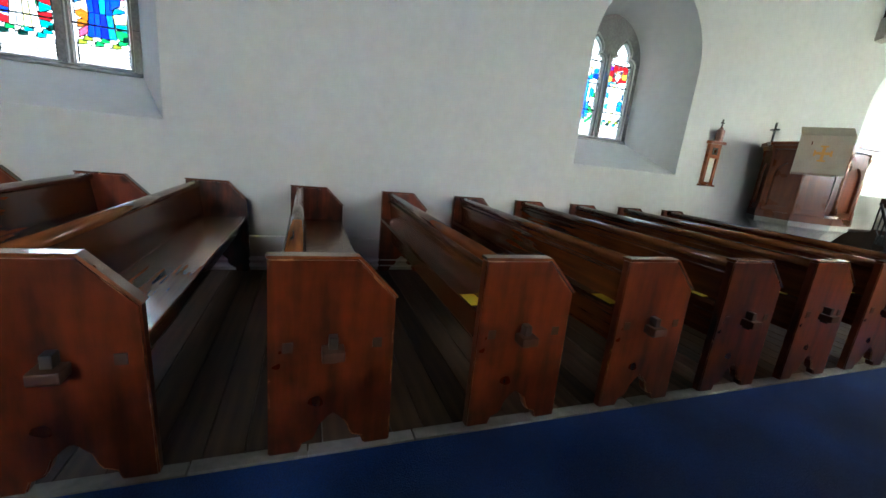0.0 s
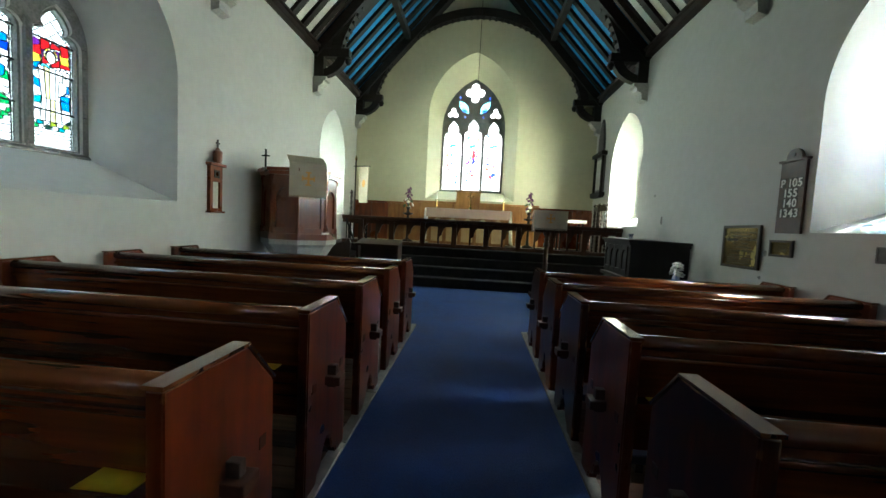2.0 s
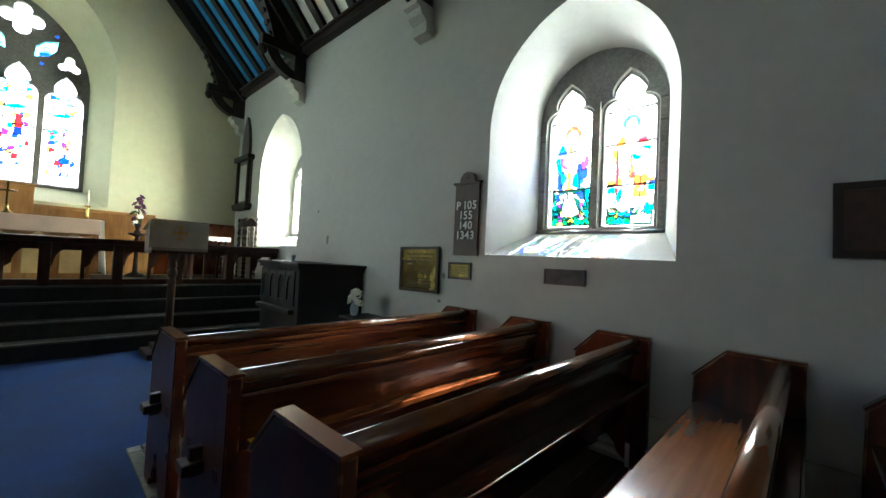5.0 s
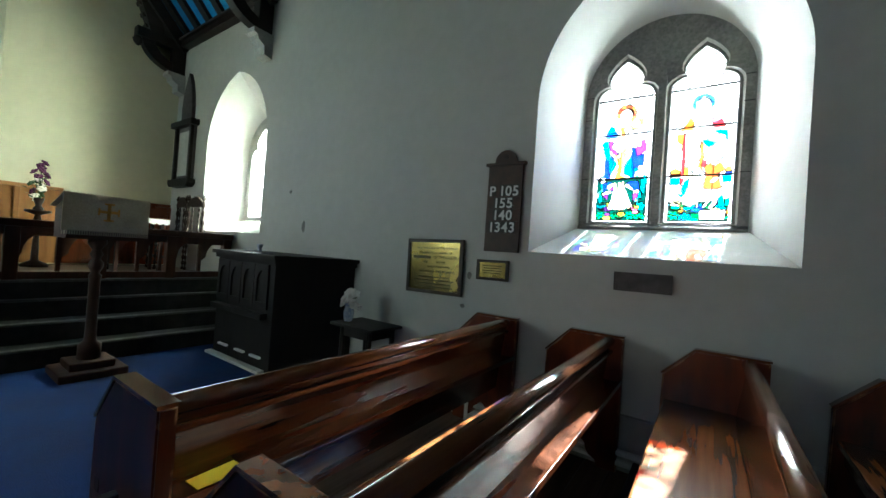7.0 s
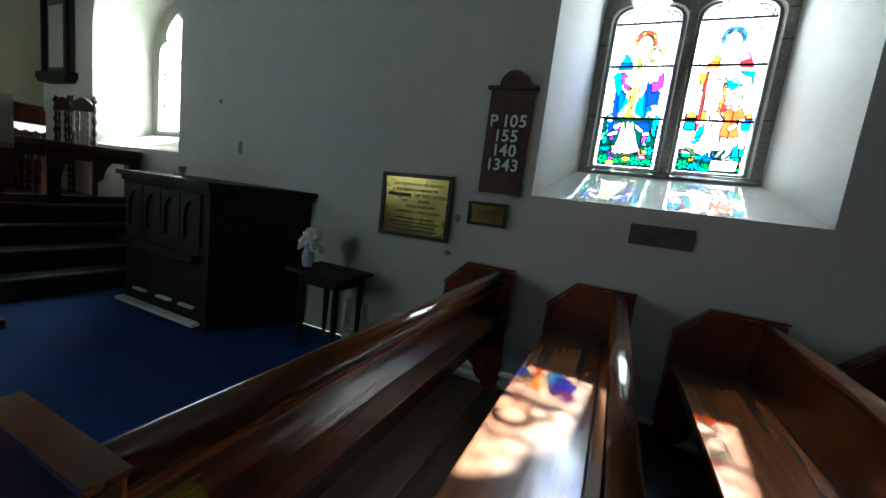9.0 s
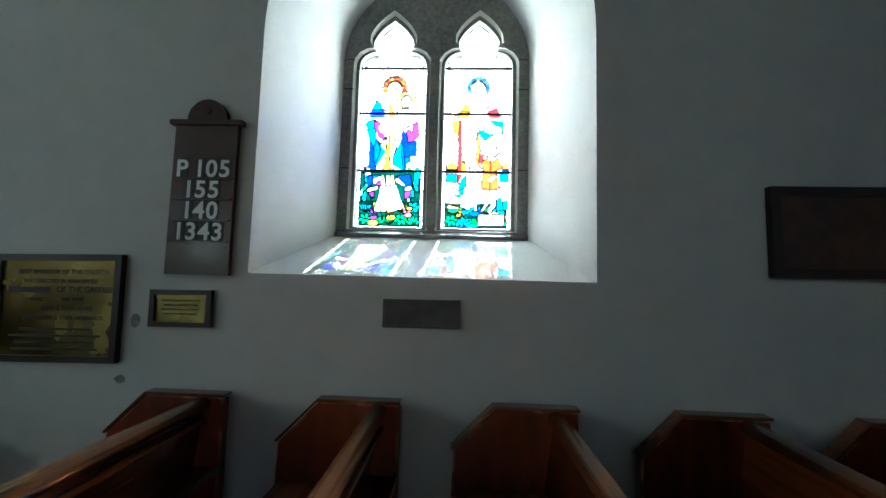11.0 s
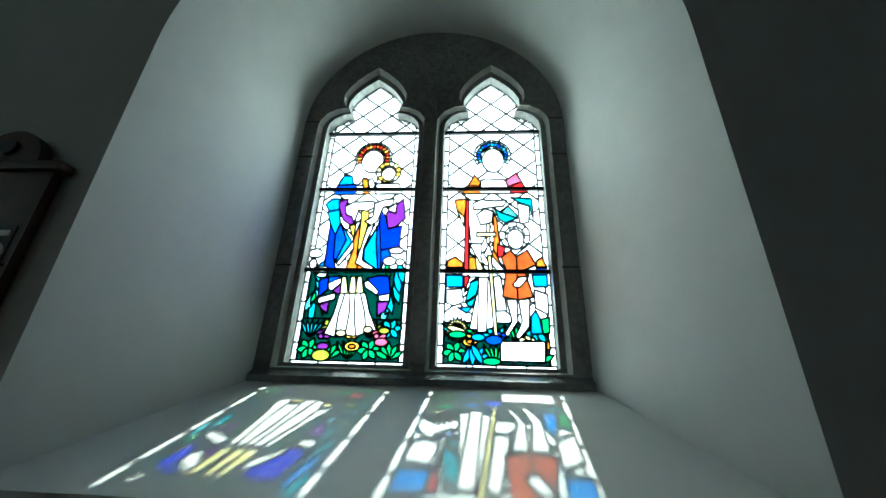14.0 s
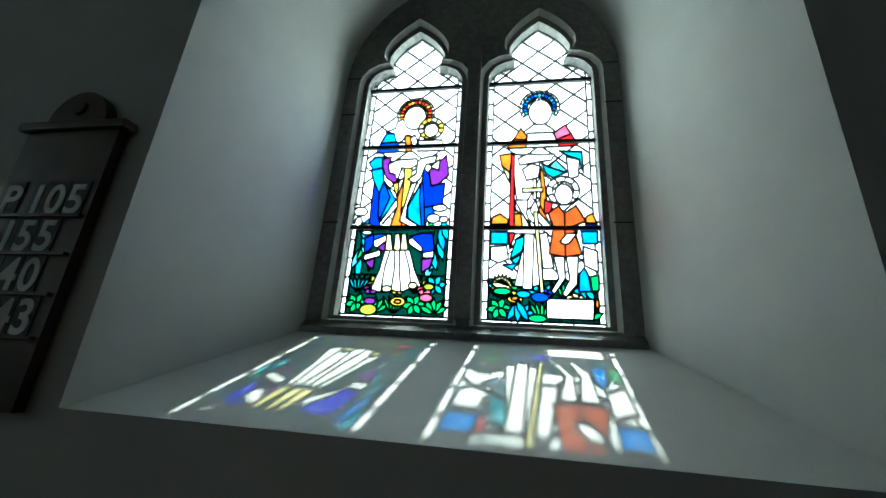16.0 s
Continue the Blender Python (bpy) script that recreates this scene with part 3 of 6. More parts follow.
# ---- windows ----
def light_head(c, half, z0, spring, tall):
    """One window light with a cusped trefoil head."""
    right = [(c + half, z0), (c + half, spring)]
    right += [(c + half * (0.50 + 0.5 * math.cos(a)), spring + tall * 0.30 * math.sin(a)) for a in (radians(q) for q in (20, 45, 70, 92))]
    right += [(c + half * 0.64 * (1 - s ** 2.1) * (0.86 + 0.14 * min(1, 5 * s)), spring + tall * (0.34 + 0.66 * s)) for s in (0.0, 0.12, 0.3, 0.48, 0.66, 0.83)]
    top = [(c, spring + tall)]
    return [(c - half, z0)] + right + top + [(2 * c - u, v) for u, v in reversed(right[1:])]


def glaze(window, shapes, place, lead=0.0075, bars=(), material=LEAD):
    """Cuts overlaid glass shapes into panes (the later shape wins) with lead along every joint. The first shape is the opening."""
    pts, faces = [], []
    for line in (ccw(q) for q, _ in shapes):
        faces.append(list(range(len(pts), len(pts) + len(line))))
        pts += [Vector(p) for p in line]
    vs, _, tris, _, _, orig = geometry.delaunay_2d_cdt(pts, [], faces, 1, 1e-5)
    owner, sides = {}, {}
    for k, (t, o) in enumerate(zip(tris, orig)):
        if 0 in o:
            owner[k] = max(o)
            for a, b in zip(t, t[1:] + t[:1]):
                sides.setdefault((min(a, b), max(a, b)), []).append(max(o))
    groups = {}
    for k, top in owner.items():
        groups.setdefault(top, []).append(tris[k])
    for top, members in groups.items():
        bm = bmesh.new()
        used = {}
        for t in members:
            for i in t:
                if i not in used:
                    used[i] = bm.verts.new(place(*vs[i], 0.0))
            bm.faces.new([used[i] for i in t])
        part("pane", bm, G[shapes[top][1]], window)
    bm = bmesh.new()
    here, ahead = Vector(place(0, 0, 0)), Vector(place(0, 0, 1))
    up = (ahead - here).normalized()
    for (a, b), tops in sides.items():
        if len(tops) == 1 or tops[0] != tops[1]:
            p, q = Vector(place(*vs[a], 0)), Vector(place(*vs[b], 0))
            if (p - q).length > 1e-4:
                edge = (q - p).normalized()
                across = edge.cross(up) * lead / 2
                deep = up * 0.004
                ring = [[bm.verts.new(e + s * across + d * deep) for s, d in ((-1, -1), (1, -1), (1, 1), (-1, 1))] for e in (p - edge * lead * 0.3, q + edge * lead * 0.3)]
                for k in range(4):
                    bm.faces.new([ring[0][k], ring[0][(k + 1) % 4], ring[1][(k + 1) % 4], ring[1][k]])
    part("leading", bm, material, window)
    for u0, u1, v in bars:
        bm = bmesh.new()
        bar(bm, place(u0, v, 0.012), place(u1, v, 0.012), 0.012, 0.016)
        part("saddle_bar", bm, IRON, window)


def quarries(shapes, u0, u1, v0, v1, w, h, border=0.022, piece=0.08, tone="clear"):
    """A ground of diamond quarries inside a narrow border of white slips."""
    shapes.append((rect(u0, u1, v0, v1), "white"))
    rows = round((v1 - v0) / h)
    h = (v1 - v0) / rows
    cols = max(1, round((u1 - u0) / w))
    w = (u1 - u0) / cols
    for j in range(-1, 2 * rows + 1):
        for i in range(-1, cols + 1):
            cu, cv = u0 + w * (i + 0.5 * (j % 2)) + w / 2, v0 + h * j / 2 + h / 2
            shapes.append(([(cu - w / 2, cv), (cu, cv - h / 2), (cu + w / 2, cv), (cu, cv + h / 2)], tone))
    if border:
        n = round((v1 - v0) / piece)
        for k in range(n):
            a, b = v0 + (v1 - v0) * k / n, v0 + (v1 - v0) * (k + 1) / n
            shapes.append((rect(u0 - 0.001, u0 + border, a, b), "white"))
            shapes.append((rect(u1 - border, u1 + 0.001, a, b), "white"))
        n = 4
        for k in range(n):
            shapes.append((rect(u0 + (u1 - u0) * k / n, u0 + (u1 - u0) * (k + 1) / n, v0 - 0.001, v0 + 0.014), "white"))


def halo(shapes, cu, cv, r0, r1, tones, n=14, a0=0, a1=360):
    for k in range(n):
        a, b = radians(a0 + (a1 - a0) * k / n), radians(a0 + (a1 - a0) * (k + 1) / n)
        line = [(cu + r * math.cos(t), cv + r * math.sin(t)) for r, t in ((r0, a), (r1, a), (r1, (a + b) / 2), (r1, b), (r0, b), (r0, (a + b) / 2))]
        shapes.append((line, tones[k % len(tones)]))


def leaf(cu, cv, long, wide, turn):
    co, si = math.cos(turn), math.sin(turn)
    pts = [(-0.5, 0), (-0.2, -0.42), (0.15, -0.46), (0.5, 0), (0.15, 0.46), (-0.2, 0.42)]
    return [(cu + a * long * co - b * wide * si, cv + a * long * si + b * wide * co) for a, b in pts]


def meadow(shapes, u0, u1, v0, v1, seed, tones=("green", "teal", "green", "lime"), blooms=("purple", "yellow", "pink")):
    """Plants in small leaf-shaped panes on a dark ground, with a few blooms."""
    rng = random.Random(seed)
    shapes.append((rect(u0, u1, v0, v1), "night"))
    cols, lines = 5, 2
    du, dv = (u1 - u0) / cols, (v1 - v0) / lines
    for j in range(lines):
        for i in range(cols):
            cu, cv = u0 + du * (i + 0.5), v0 + dv * (j + 0.12)
            tone, kind = tones[(i * 2 + j) % len(tones)], (i + 2 * j + seed) % 3
            if kind == 0:
                for q in (-62, -32, 0, 32, 62):
                    t = radians(90 + q)
                    shapes.append((leaf(cu + 0.030 * math.cos(t), cv + 0.032 * math.sin(t), 0.062, 0.022, t), tone))
            elif kind == 1:
                for q in range(5):
                    t = radians(90 + 15 * (2 - q))
                    shapes.append((leaf(cu + 0.014 * (q - 2), cv + 0.032, 0.068, 0.013, t), tone))
            else:
                for q in range(6):
                    t = radians(8 + 60 * q)
                    shapes.append((leaf(cu + 0.023 * math.cos(t), cv + 0.032 + 0.019 * math.sin(t), 0.046, 0.026, t), tone))
    for k, tone in enumerate(blooms):
        cu = u0 + (u1 - u0) * (0.24 + 0.28 * k)
        cv = v0 + (v1 - v0) * (0.55 + 0.12 * rng.random())
        for q in range(5):
            t = radians(20 + 72 * q)
            shapes.append((oval(cu + 0.017 * math.cos(t), cv + 0.010 * math.sin(t), 0.015, 0.011, 7), tone))
        shapes.append((oval(cu, cv, 0.007, 0.005, 6), "yellow"))


def side_leaves(shapes, u0, u1, v0, v1, seed):
    rng = random.Random(seed)
    v = v0
    while v < v1:
        shapes.append((leaf(rng.uniform(u0 + 0.012, u1 - 0.012), v, 0.105, 0.030, radians(rng.uniform(68, 112))), rng.choice(("teal", "sky", "teal", "aqua"))))
        shapes.append((leaf(rng.uniform(u0 + 0.012, u1 - 0.012), v + 0.02, 0.075, 0.02, radians(rng.uniform(55, 125))), rng.choice(("teal", "sky", "green"))))
        v += 0.04


def mother_light(u0, z0, w, spring):
    """Blue-robed standing shape with a smaller ringed shape at its breast, over flowers."""
    def at(pts):
        return [(u0 + w * a, z0 + (spring - z0) * b) for a, b in pts]
    s = []
    quarries(s, u0, u0 + w, z0, spring + 0.30, w / 3.2, 0.125)
    lo, hi = u0 + 0.024, u0 + w - 0.024
    tall = spring - z0
    s.append((rect(lo, hi, z0 + 0.015, z0 + 0.36 * tall), "night"))
    side_leaves(s, lo, lo + 0.09, z0 + 0.2, z0 + 0.36 * tall, 3)
    side_leaves(s, hi - 0.09, hi, z0 + 0.2, z0 + 0.36 * tall, 4)
    meadow(s, lo, hi, z0 + 0.015, z0 + 0.17, 5)
    # mantle, sleeves, arms, skirt and tassels
    s.append((at([(0.147, 0.692), (0.173, 0.738), (0.34, 0.743), (0.368, 0.738), (0.377, 0.694)]), "blue"))
    s.append((at([(0.173, 0.738), (0.228, 0.788), (0.312, 0.784), (0.34, 0.743)]), "sky"))
    s.append((at([(0.341, 0.872), (0.407, 0.92), (0.509, 0.931), (0.611, 0.905), (0.629, 0.858), (0.568, 0.847), (0.543, 0.811), (0.589, 0.771), (0.575, 0.749), (0.452, 0.775), (0.39, 0.741), (0.34, 0.743), (0.312, 0.784), (0.22, 0.795), (0.314, 0.811)]), "white"))
    s.append((at([(0.424, 0.771), (0.485, 0.771), (0.514, 0.695), (0.457, 0.695)]), "orange"))
    s.append((at([(0.368, 0.738), (0.444, 0.736), (0.457, 0.695), (0.377, 0.694)]), "white"))
    s.append((at([(0.576, 0.745), (0.817, 0.745), (0.851, 0.696), (0.576, 0.695)]), "white"))
    s.append((at([(0.486, 0.758), (0.53, 0.775), (0.567, 0.739), (0.533, 0.706)]), "white"))
    s.append((at([(0.08, 0.645), (0.141, 0.673), (0.242, 0.671), (0.233, 0.621), (0.134, 0.611)]), "sky"))
    s.append((at([(0.114, 0.611), (0.233, 0.621), (0.263, 0.557), (0.229, 0.502), (0.166, 0.548)]), "sky"))
    s.append((at([(0.164, 0.553), (0.229, 0.502), (0.246, 0.403), (0.297, 0.343), (0.171, 0.342), (0.166, 0.447)]), "deep"))
    s.append((at([(0.229, 0.502), (0.263, 0.557), (0.345, 0.485), (0.288, 0.393), (0.246, 0.403)]), "blue"))
    s.append((at([(0.26, 0.563), (0.423, 0.463), (0.298, 0.38), (0.272, 0.392), (0.345, 0.485)]), "sky"))
    s.append((at([(0.417, 0.481), (0.438, 0.449), (0.304, 0.371), (0.282, 0.382)]), "white"))
    s.append((at([(0.217, 0.661), (0.306, 0.67), (0.299, 0.624), (0.391, 0.588), (0.426, 0.557), (0.357, 0.55), (0.285, 0.573), (0.229, 0.624)]), "purple"))
    s.append((at([(0.358, 0.546), (0.42, 0.553), (0.417, 0.481)]), "yellow"))
    s.append((at([(0.37, 0.344), (0.43, 0.449), (0.417, 0.481), (0.451, 0.541), (0.467, 0.577), (0.495, 0.346)]), "orange"))
    s.append((at([(0.46, 0.615), (0.538, 0.616), (0.541, 0.551), (0.503, 0.45), (0.47, 0.428), (0.467, 0.577)]), "yellow"))
    s.append((at([(0.495, 0.346), (0.47, 0.428), (0.503, 0.45), (0.51, 0.395), (0.557, 0.347)]), "orange"))
    s.append((at([(0.641, 0.545), (0.642, 0.474), (0.691, 0.349), (0.661, 0.361), (0.541, 0.396), (0.534, 0.445)]), "sky"))
    s.append((at([(0.641, 0.545), (0.654, 0.566), (0.701, 0.452), (0.716, 0.349), (0.691, 0.349), (0.642, 0.474)]), "blue"))
    s.append((at([(0.655, 0.614), (0.71, 0.59), (0.747, 0.532), (0.878, 0.545), (0.871, 0.454), (0.697, 0.439), (0.656, 0.56)]), "deep"))
    s.append((at([(0.697, 0.439), (0.871, 0.454), (0.797, 0.437), (0.791, 0.397), (0.73, 0.385), (0.716, 0.349)]), "blue"))
    s.append((at([(0.544, 0.542), (0.606, 0.554), (0.529, 0.45), (0.526, 0.396), (0.661, 0.361), (0.659, 0.342), (0.467, 0.382), (0.489, 0.428)]), "white"))
    s.append((at([(0.8, 0.639), (0.876, 0.67), (0.911, 0.58), (0.81, 0.538), (0.744, 0.534), (0.713, 0.602), (0.737, 0.614), (0.808, 0.603)]), "purple"))
    s.append((at([(0.734, 0.626), (0.81, 0.654), (0.81, 0.605), (0.74, 0.614)]), "white"))
    s.append((at([(0.289, 0.636), (0.362, 0.655), (0.575, 0.66), (0.589, 0.631), (0.516, 0.613), (0.431, 0.619), (0.414, 0.586), (0.396, 0.557), (0.371, 0.588), (0.309, 0.597)]), "white"))
    s.append((at([(0.669, 0.665), (0.784, 0.672), (0.761, 0.639), (0.678, 0.631), (0.629, 0.566), (0.578, 0.547), (0.504, 0.565), (0.584, 0.589), (0.589, 0.65)]), "white"))
    s.append((at([(0.147, 0.311), (0.228, 0.325), (0.235, 0.276), (0.161, 0.244)]), "deep"))
    s.append((at([(0.228, 0.325), (0.337, 0.329), (0.355, 0.315), (0.24, 0.278)]), "blue"))
    s.append((at([(0.277, 0.27), (0.359, 0.303), (0.357, 0.255), (0.314, 0.261)]), "purple"))
    s.append((at([(0.233, 0.3), (0.347, 0.323), (0.362, 0.302), (0.279, 0.27), (0.246, 0.276)]), "white"))
    s.append((at([(0.162, 0.242), (0.316, 0.263), (0.318, 0.237), (0.16, 0.218)]), "white"))
    s.append((at([(0.174, 0.214), (0.27, 0.231), (0.264, 0.184), (0.218, 0.195)]), "purple"))
    s.append((at([(0.594, 0.32), (0.705, 0.332), (0.798, 0.33), (0.828, 0.259), (0.717, 0.253), (0.631, 0.292)]), "deep"))
    s.append((at([(0.57, 0.305), (0.609, 0.313), (0.715, 0.271), (0.704, 0.255), (0.589, 0.285)]), "white"))
    s.append((at([(0.717, 0.253), (0.822, 0.263), (0.822, 0.234), (0.728, 0.233)]), "white"))
    s.append((at([(0.712, 0.228), (0.822, 0.234), (0.795, 0.196), (0.725, 0.175)]), "purple"))
    s.append((at([(0.357, 0.261), (0.405, 0.262), (0.372, 0.183), (0.365, 0.097), (0.266, 0.108), (0.326, 0.183)]), "white"))
    s.append((at([(0.405, 0.262), (0.452, 0.263), (0.468, 0.185), (0.457, 0.105), (0.365, 0.097), (0.372, 0.183)]), "white"))
    s.append((at([(0.452, 0.263), (0.499, 0.264), (0.514, 0.186), (0.551, 0.101), (0.457, 0.105), (0.468, 0.185)]), "white"))
    s.append((at([(0.499, 0.264), (0.546, 0.264), (0.609, 0.188), (0.639, 0.116), (0.551, 0.101), (0.514, 0.186)]), "white"))
    s.append((at([(0.546, 0.264), (0.593, 0.265), (0.654, 0.189), (0.73, 0.123), (0.639, 0.116), (0.609, 0.188)]), "white"))
    s.append((at([(0.356, 0.326), (0.397, 0.328), (0.432, 0.261), (0.358, 0.26)]), "pale"))
    s.append((at([(0.439, 0.327), (0.48, 0.329), (0.513, 0.262), (0.439, 0.262)]), "pale"))
    s.append((at([(0.503, 0.328), (0.544, 0.33), (0.576, 0.263), (0.503, 0.263)]), "pale"))
    s.append((oval(u0 + w * 0.416, z0 + 0.111 * tall, 0.021, 0.013, 8), "pale"))
    s.append((oval(u0 + w * 0.654, z0 + 0.126 * tall, 0.018, 0.013, 8), "pale"))
    # rings and plain ovals for heads
    halo(s, u0 + w * 0.518, z0 + 0.879 * tall, 0.074, 0.084, ("white",), 15, -20, 205)
    halo(s, u0 + w * 0.518, z0 + 0.879 * tall, 0.052, 0.074, ("red", "orange", "red", "yellow", "orange"), 15, -20, 205)
    s.append((oval(u0 + w * 0.511, z0 + 0.861 * tall, 0.050, 0.062, 14), "white"))
    halo(s, u0 + w * 0.695, z0 + 0.804 * tall, 0.034, 0.056, ("yellow", "pale", "white", "yellow"), 12)
    s.append((oval(u0 + w * 0.698, z0 + 0.794 * tall, 0.032, 0.036, 10), "white"))
    # side blossoms
    s.append((oval(u0 + w * 0.065, z0 + 0.423 * tall, 0.031, 0.020, 9), "white"))
    s.append((oval(u0 + w * 0.057, z0 + 0.379 * tall, 0.016, 0.022, 9), "white"))
    s.append((oval(u0 + w * 0.161, z0 + 0.358 * tall, 0.026, 0.012, 9), "white"))
    s.append((oval(u0 + w * 0.158, z0 + 0.333 * tall, 0.022, 0.010, 9), "white"))
    s.append((oval(u0 + w * 0.846, z0 + 0.437 * tall, 0.031, 0.015, 9), "white"))
    s.append((oval(u0 + w * 0.792, z0 + 0.393 * tall, 0.028, 0.020, 9), "white"))
    s.append((oval(u0 + w * 0.891, z0 + 0.389 * tall, 0.018, 0.014, 9), "white"))
    # flowers in the grass
    s.append((oval(u0 + w * 0.271, z0 + 0.063 * tall, 0.024, 0.014, 10), "purple"))
    s.append((oval(u0 + w * 0.530, z0 + 0.065 * tall, 0.030, 0.018, 10), "yellow"))
    s.append((oval(u0 + w * 0.530, z0 + 0.065 * tall, 0.014, 0.008, 10), "orange"))
    s.append((oval(u0 + w * 0.782, z0 + 0.082 * tall, 0.026, 0.016, 10), "pink"))
    s.append((oval(u0 + w * 0.800, z0 + 0.123 * tall, 0.022, 0.013, 10), "lime"))
    s.append((oval(u0 + w * 0.265, z0 + 0.032 * tall, 0.036, 0.022, 10), "lime"))
    return s


def child_light(u0, z0, w, spring):
    """Pale tall shape with a red-clad smaller one beside it, over flowers and a blank white panel."""
    def at(pts):
        return [(u0 + w * a, z0 + (spring - z0) * b) for a, b in pts]
    tall = spring - z0
    s = []
    quarries(s, u0, u0 + w, z0, spring + 0.30, w / 3.2, 0.125)
    lo, hi = u0 + 0.024, u0 + w - 0.024
    meadow(s, lo, hi, z0 + 0.015, z0 + 0.165, 8, ("green", "teal", "sky", "green"), ("yellow", "blue", "pale"))
    for k in range(9):
        s.append((leaf(u0 + w * 0.167, z0 + 0.132 * tall, 0.095, 0.024, radians(12 + 19 * k)), "pale"))
    # mantle, robe, water and hills
    s.append((at([(0.191, 0.694), (0.258, 0.735), (0.367, 0.731), (0.375, 0.695)]), "orange"))
    s.append((at([(0.258, 0.735), (0.32, 0.785), (0.386, 0.749), (0.367, 0.731)]), "orange"))
    s.append((at([(0.628, 0.756), (0.742, 0.794), (0.792, 0.752), (0.653, 0.727)]), "pink"))
    s.append((at([(0.653, 0.727), (0.792, 0.752), (0.848, 0.698), (0.683, 0.696)]), "red"))
    s.append((at([(0.387, 0.762), (0.628, 0.761), (0.683, 0.696), (0.375, 0.695)]), "white"))
    s.append((at([(0.124, 0.664), (0.245, 0.671), (0.221, 0.585), (0.145, 0.618)]), "orange"))
    s.append((at([(0.145, 0.618), (0.221, 0.585), (0.217, 0.543), (0.189, 0.572)]), "pale"))
    s.append((at([(0.259, 0.665), (0.492, 0.66), (0.499, 0.562), (0.39, 0.468), (0.288, 0.468), (0.263, 0.561)]), "white"))
    s.append((at([(0.288, 0.468), (0.39, 0.468), (0.377, 0.412), (0.416, 0.358), (0.339, 0.412), (0.27, 0.468)]), "clear"))
    s.append((at([(0.235, 0.665), (0.262, 0.665), (0.267, 0.355), (0.222, 0.355)]), "red"))
    s.append((at([(0.267, 0.468), (0.281, 0.423), (0.341, 0.412), (0.411, 0.356), (0.267, 0.353)]), "pale"))
    s.append((at([(0.268, 0.412), (0.326, 0.412), (0.341, 0.353), (0.267, 0.353)]), "orange"))
    s.append((at([(0.676, 0.676), (0.88, 0.67), (0.886, 0.579), (0.849, 0.637), (0.754, 0.652)]), "teal"))
    s.append((at([(0.512, 0.626), (0.58, 0.606), (0.736, 0.581), (0.614, 0.559), (0.552, 0.579)]), "teal"))
    s.append((at([(0.58, 0.606), (0.646, 0.636), (0.732, 0.593), (0.736, 0.581)]), "aqua"))
    s.append((at([(0.741, 0.649), (0.854, 0.635), (0.839, 0.564), (0.757, 0.552)]), "white"))
    s.append((at([(0.501, 0.613), (0.534, 0.575), (0.554, 0.469), (0.533, 0.413), (0.494, 0.446), (0.507, 0.515)]), "orange"))
    s.append((at([(0.536, 0.469), (0.606, 0.453), (0.581, 0.411), (0.533, 0.413)]), "red"))
    s.append((at([(0.494, 0.446), (0.533, 0.413), (0.59, 0.361), (0.55, 0.354), (0.477, 0.413)]), "orange"))
    s.append((at([(0.299, 0.647), (0.38, 0.666), (0.519, 0.66), (0.635, 0.664), (0.606, 0.636), (0.473, 0.629), (0.353, 0.62), (0.313, 0.619)]), "white"))
    s.append((at([(0.339, 0.598), (0.419, 0.623), (0.501, 0.611), (0.483, 0.562), (0.378, 0.55)]), "white"))
    s.append((at([(0.222, 0.335), (0.272, 0.336), (0.268, 0.287), (0.229, 0.273)]), "red"))
    s.append((at([(0.277, 0.309), (0.356, 0.323), (0.35, 0.267), (0.235, 0.232)]), "teal"))
    s.append((at([(0.229, 0.271), (0.277, 0.294), (0.277, 0.309), (0.356, 0.332), (0.277, 0.331)]), "white"))
    s.append((at([(0.24, 0.23), (0.336, 0.255), (0.293, 0.21)]), "teal"))
    s.append((at([(0.356, 0.331), (0.44, 0.331), (0.424, 0.126), (0.345, 0.124)]), "white"))
    s.append((at([(0.44, 0.331), (0.482, 0.332), (0.5, 0.145), (0.424, 0.134)]), "white"))
    s.append((at([(0.336, 0.261), (0.356, 0.305), (0.345, 0.133), (0.275, 0.136)]), "white"))
    s.append((at([(0.489, 0.332), (0.553, 0.337), (0.603, 0.204), (0.512, 0.202)]), "white"))
    s.append((at([(0.057, 0.363), (0.212, 0.364), (0.212, 0.347), (0.059, 0.346)]), "blue"))
    s.append((at([(0.059, 0.338), (0.212, 0.338), (0.214, 0.291), (0.063, 0.29)]), "sky"))
    s.append((at([(0.064, 0.369), (0.07, 0.397), (0.137, 0.412), (0.211, 0.389), (0.211, 0.37)]), "orange"))
    s.append((at([(0.869, 0.368), (0.978, 0.369), (0.975, 0.352), (0.866, 0.351)]), "blue"))
    s.append((at([(0.84, 0.342), (0.974, 0.343), (0.971, 0.296), (0.851, 0.295)]), "sky"))
    s.append((at([(0.875, 0.374), (0.891, 0.4), (0.943, 0.412), (0.974, 0.374)]), "orange"))
    s.append((at([(0.063, 0.28), (0.204, 0.285), (0.22, 0.234), (0.135, 0.219), (0.067, 0.231)]), "clear"))
    s.append((at([(0.85, 0.285), (0.966, 0.267), (0.962, 0.192), (0.852, 0.216)]), "white"))
    s.append((at([(0.171, 0.212), (0.302, 0.218), (0.255, 0.192)]), "sky"))
    s.append((at([(0.809, 0.184), (0.85, 0.207), (0.88, 0.184), (0.901, 0.124), (0.801, 0.121)]), "sky"))
    s.append((at([(0.893, 0.175), (0.965, 0.183), (0.96, 0.127), (0.903, 0.123)]), "green"))
    s.append((at([(0.603, 0.246), (0.693, 0.247), (0.694, 0.166), (0.605, 0.111), (0.578, 0.121), (0.644, 0.166)]), "white"))
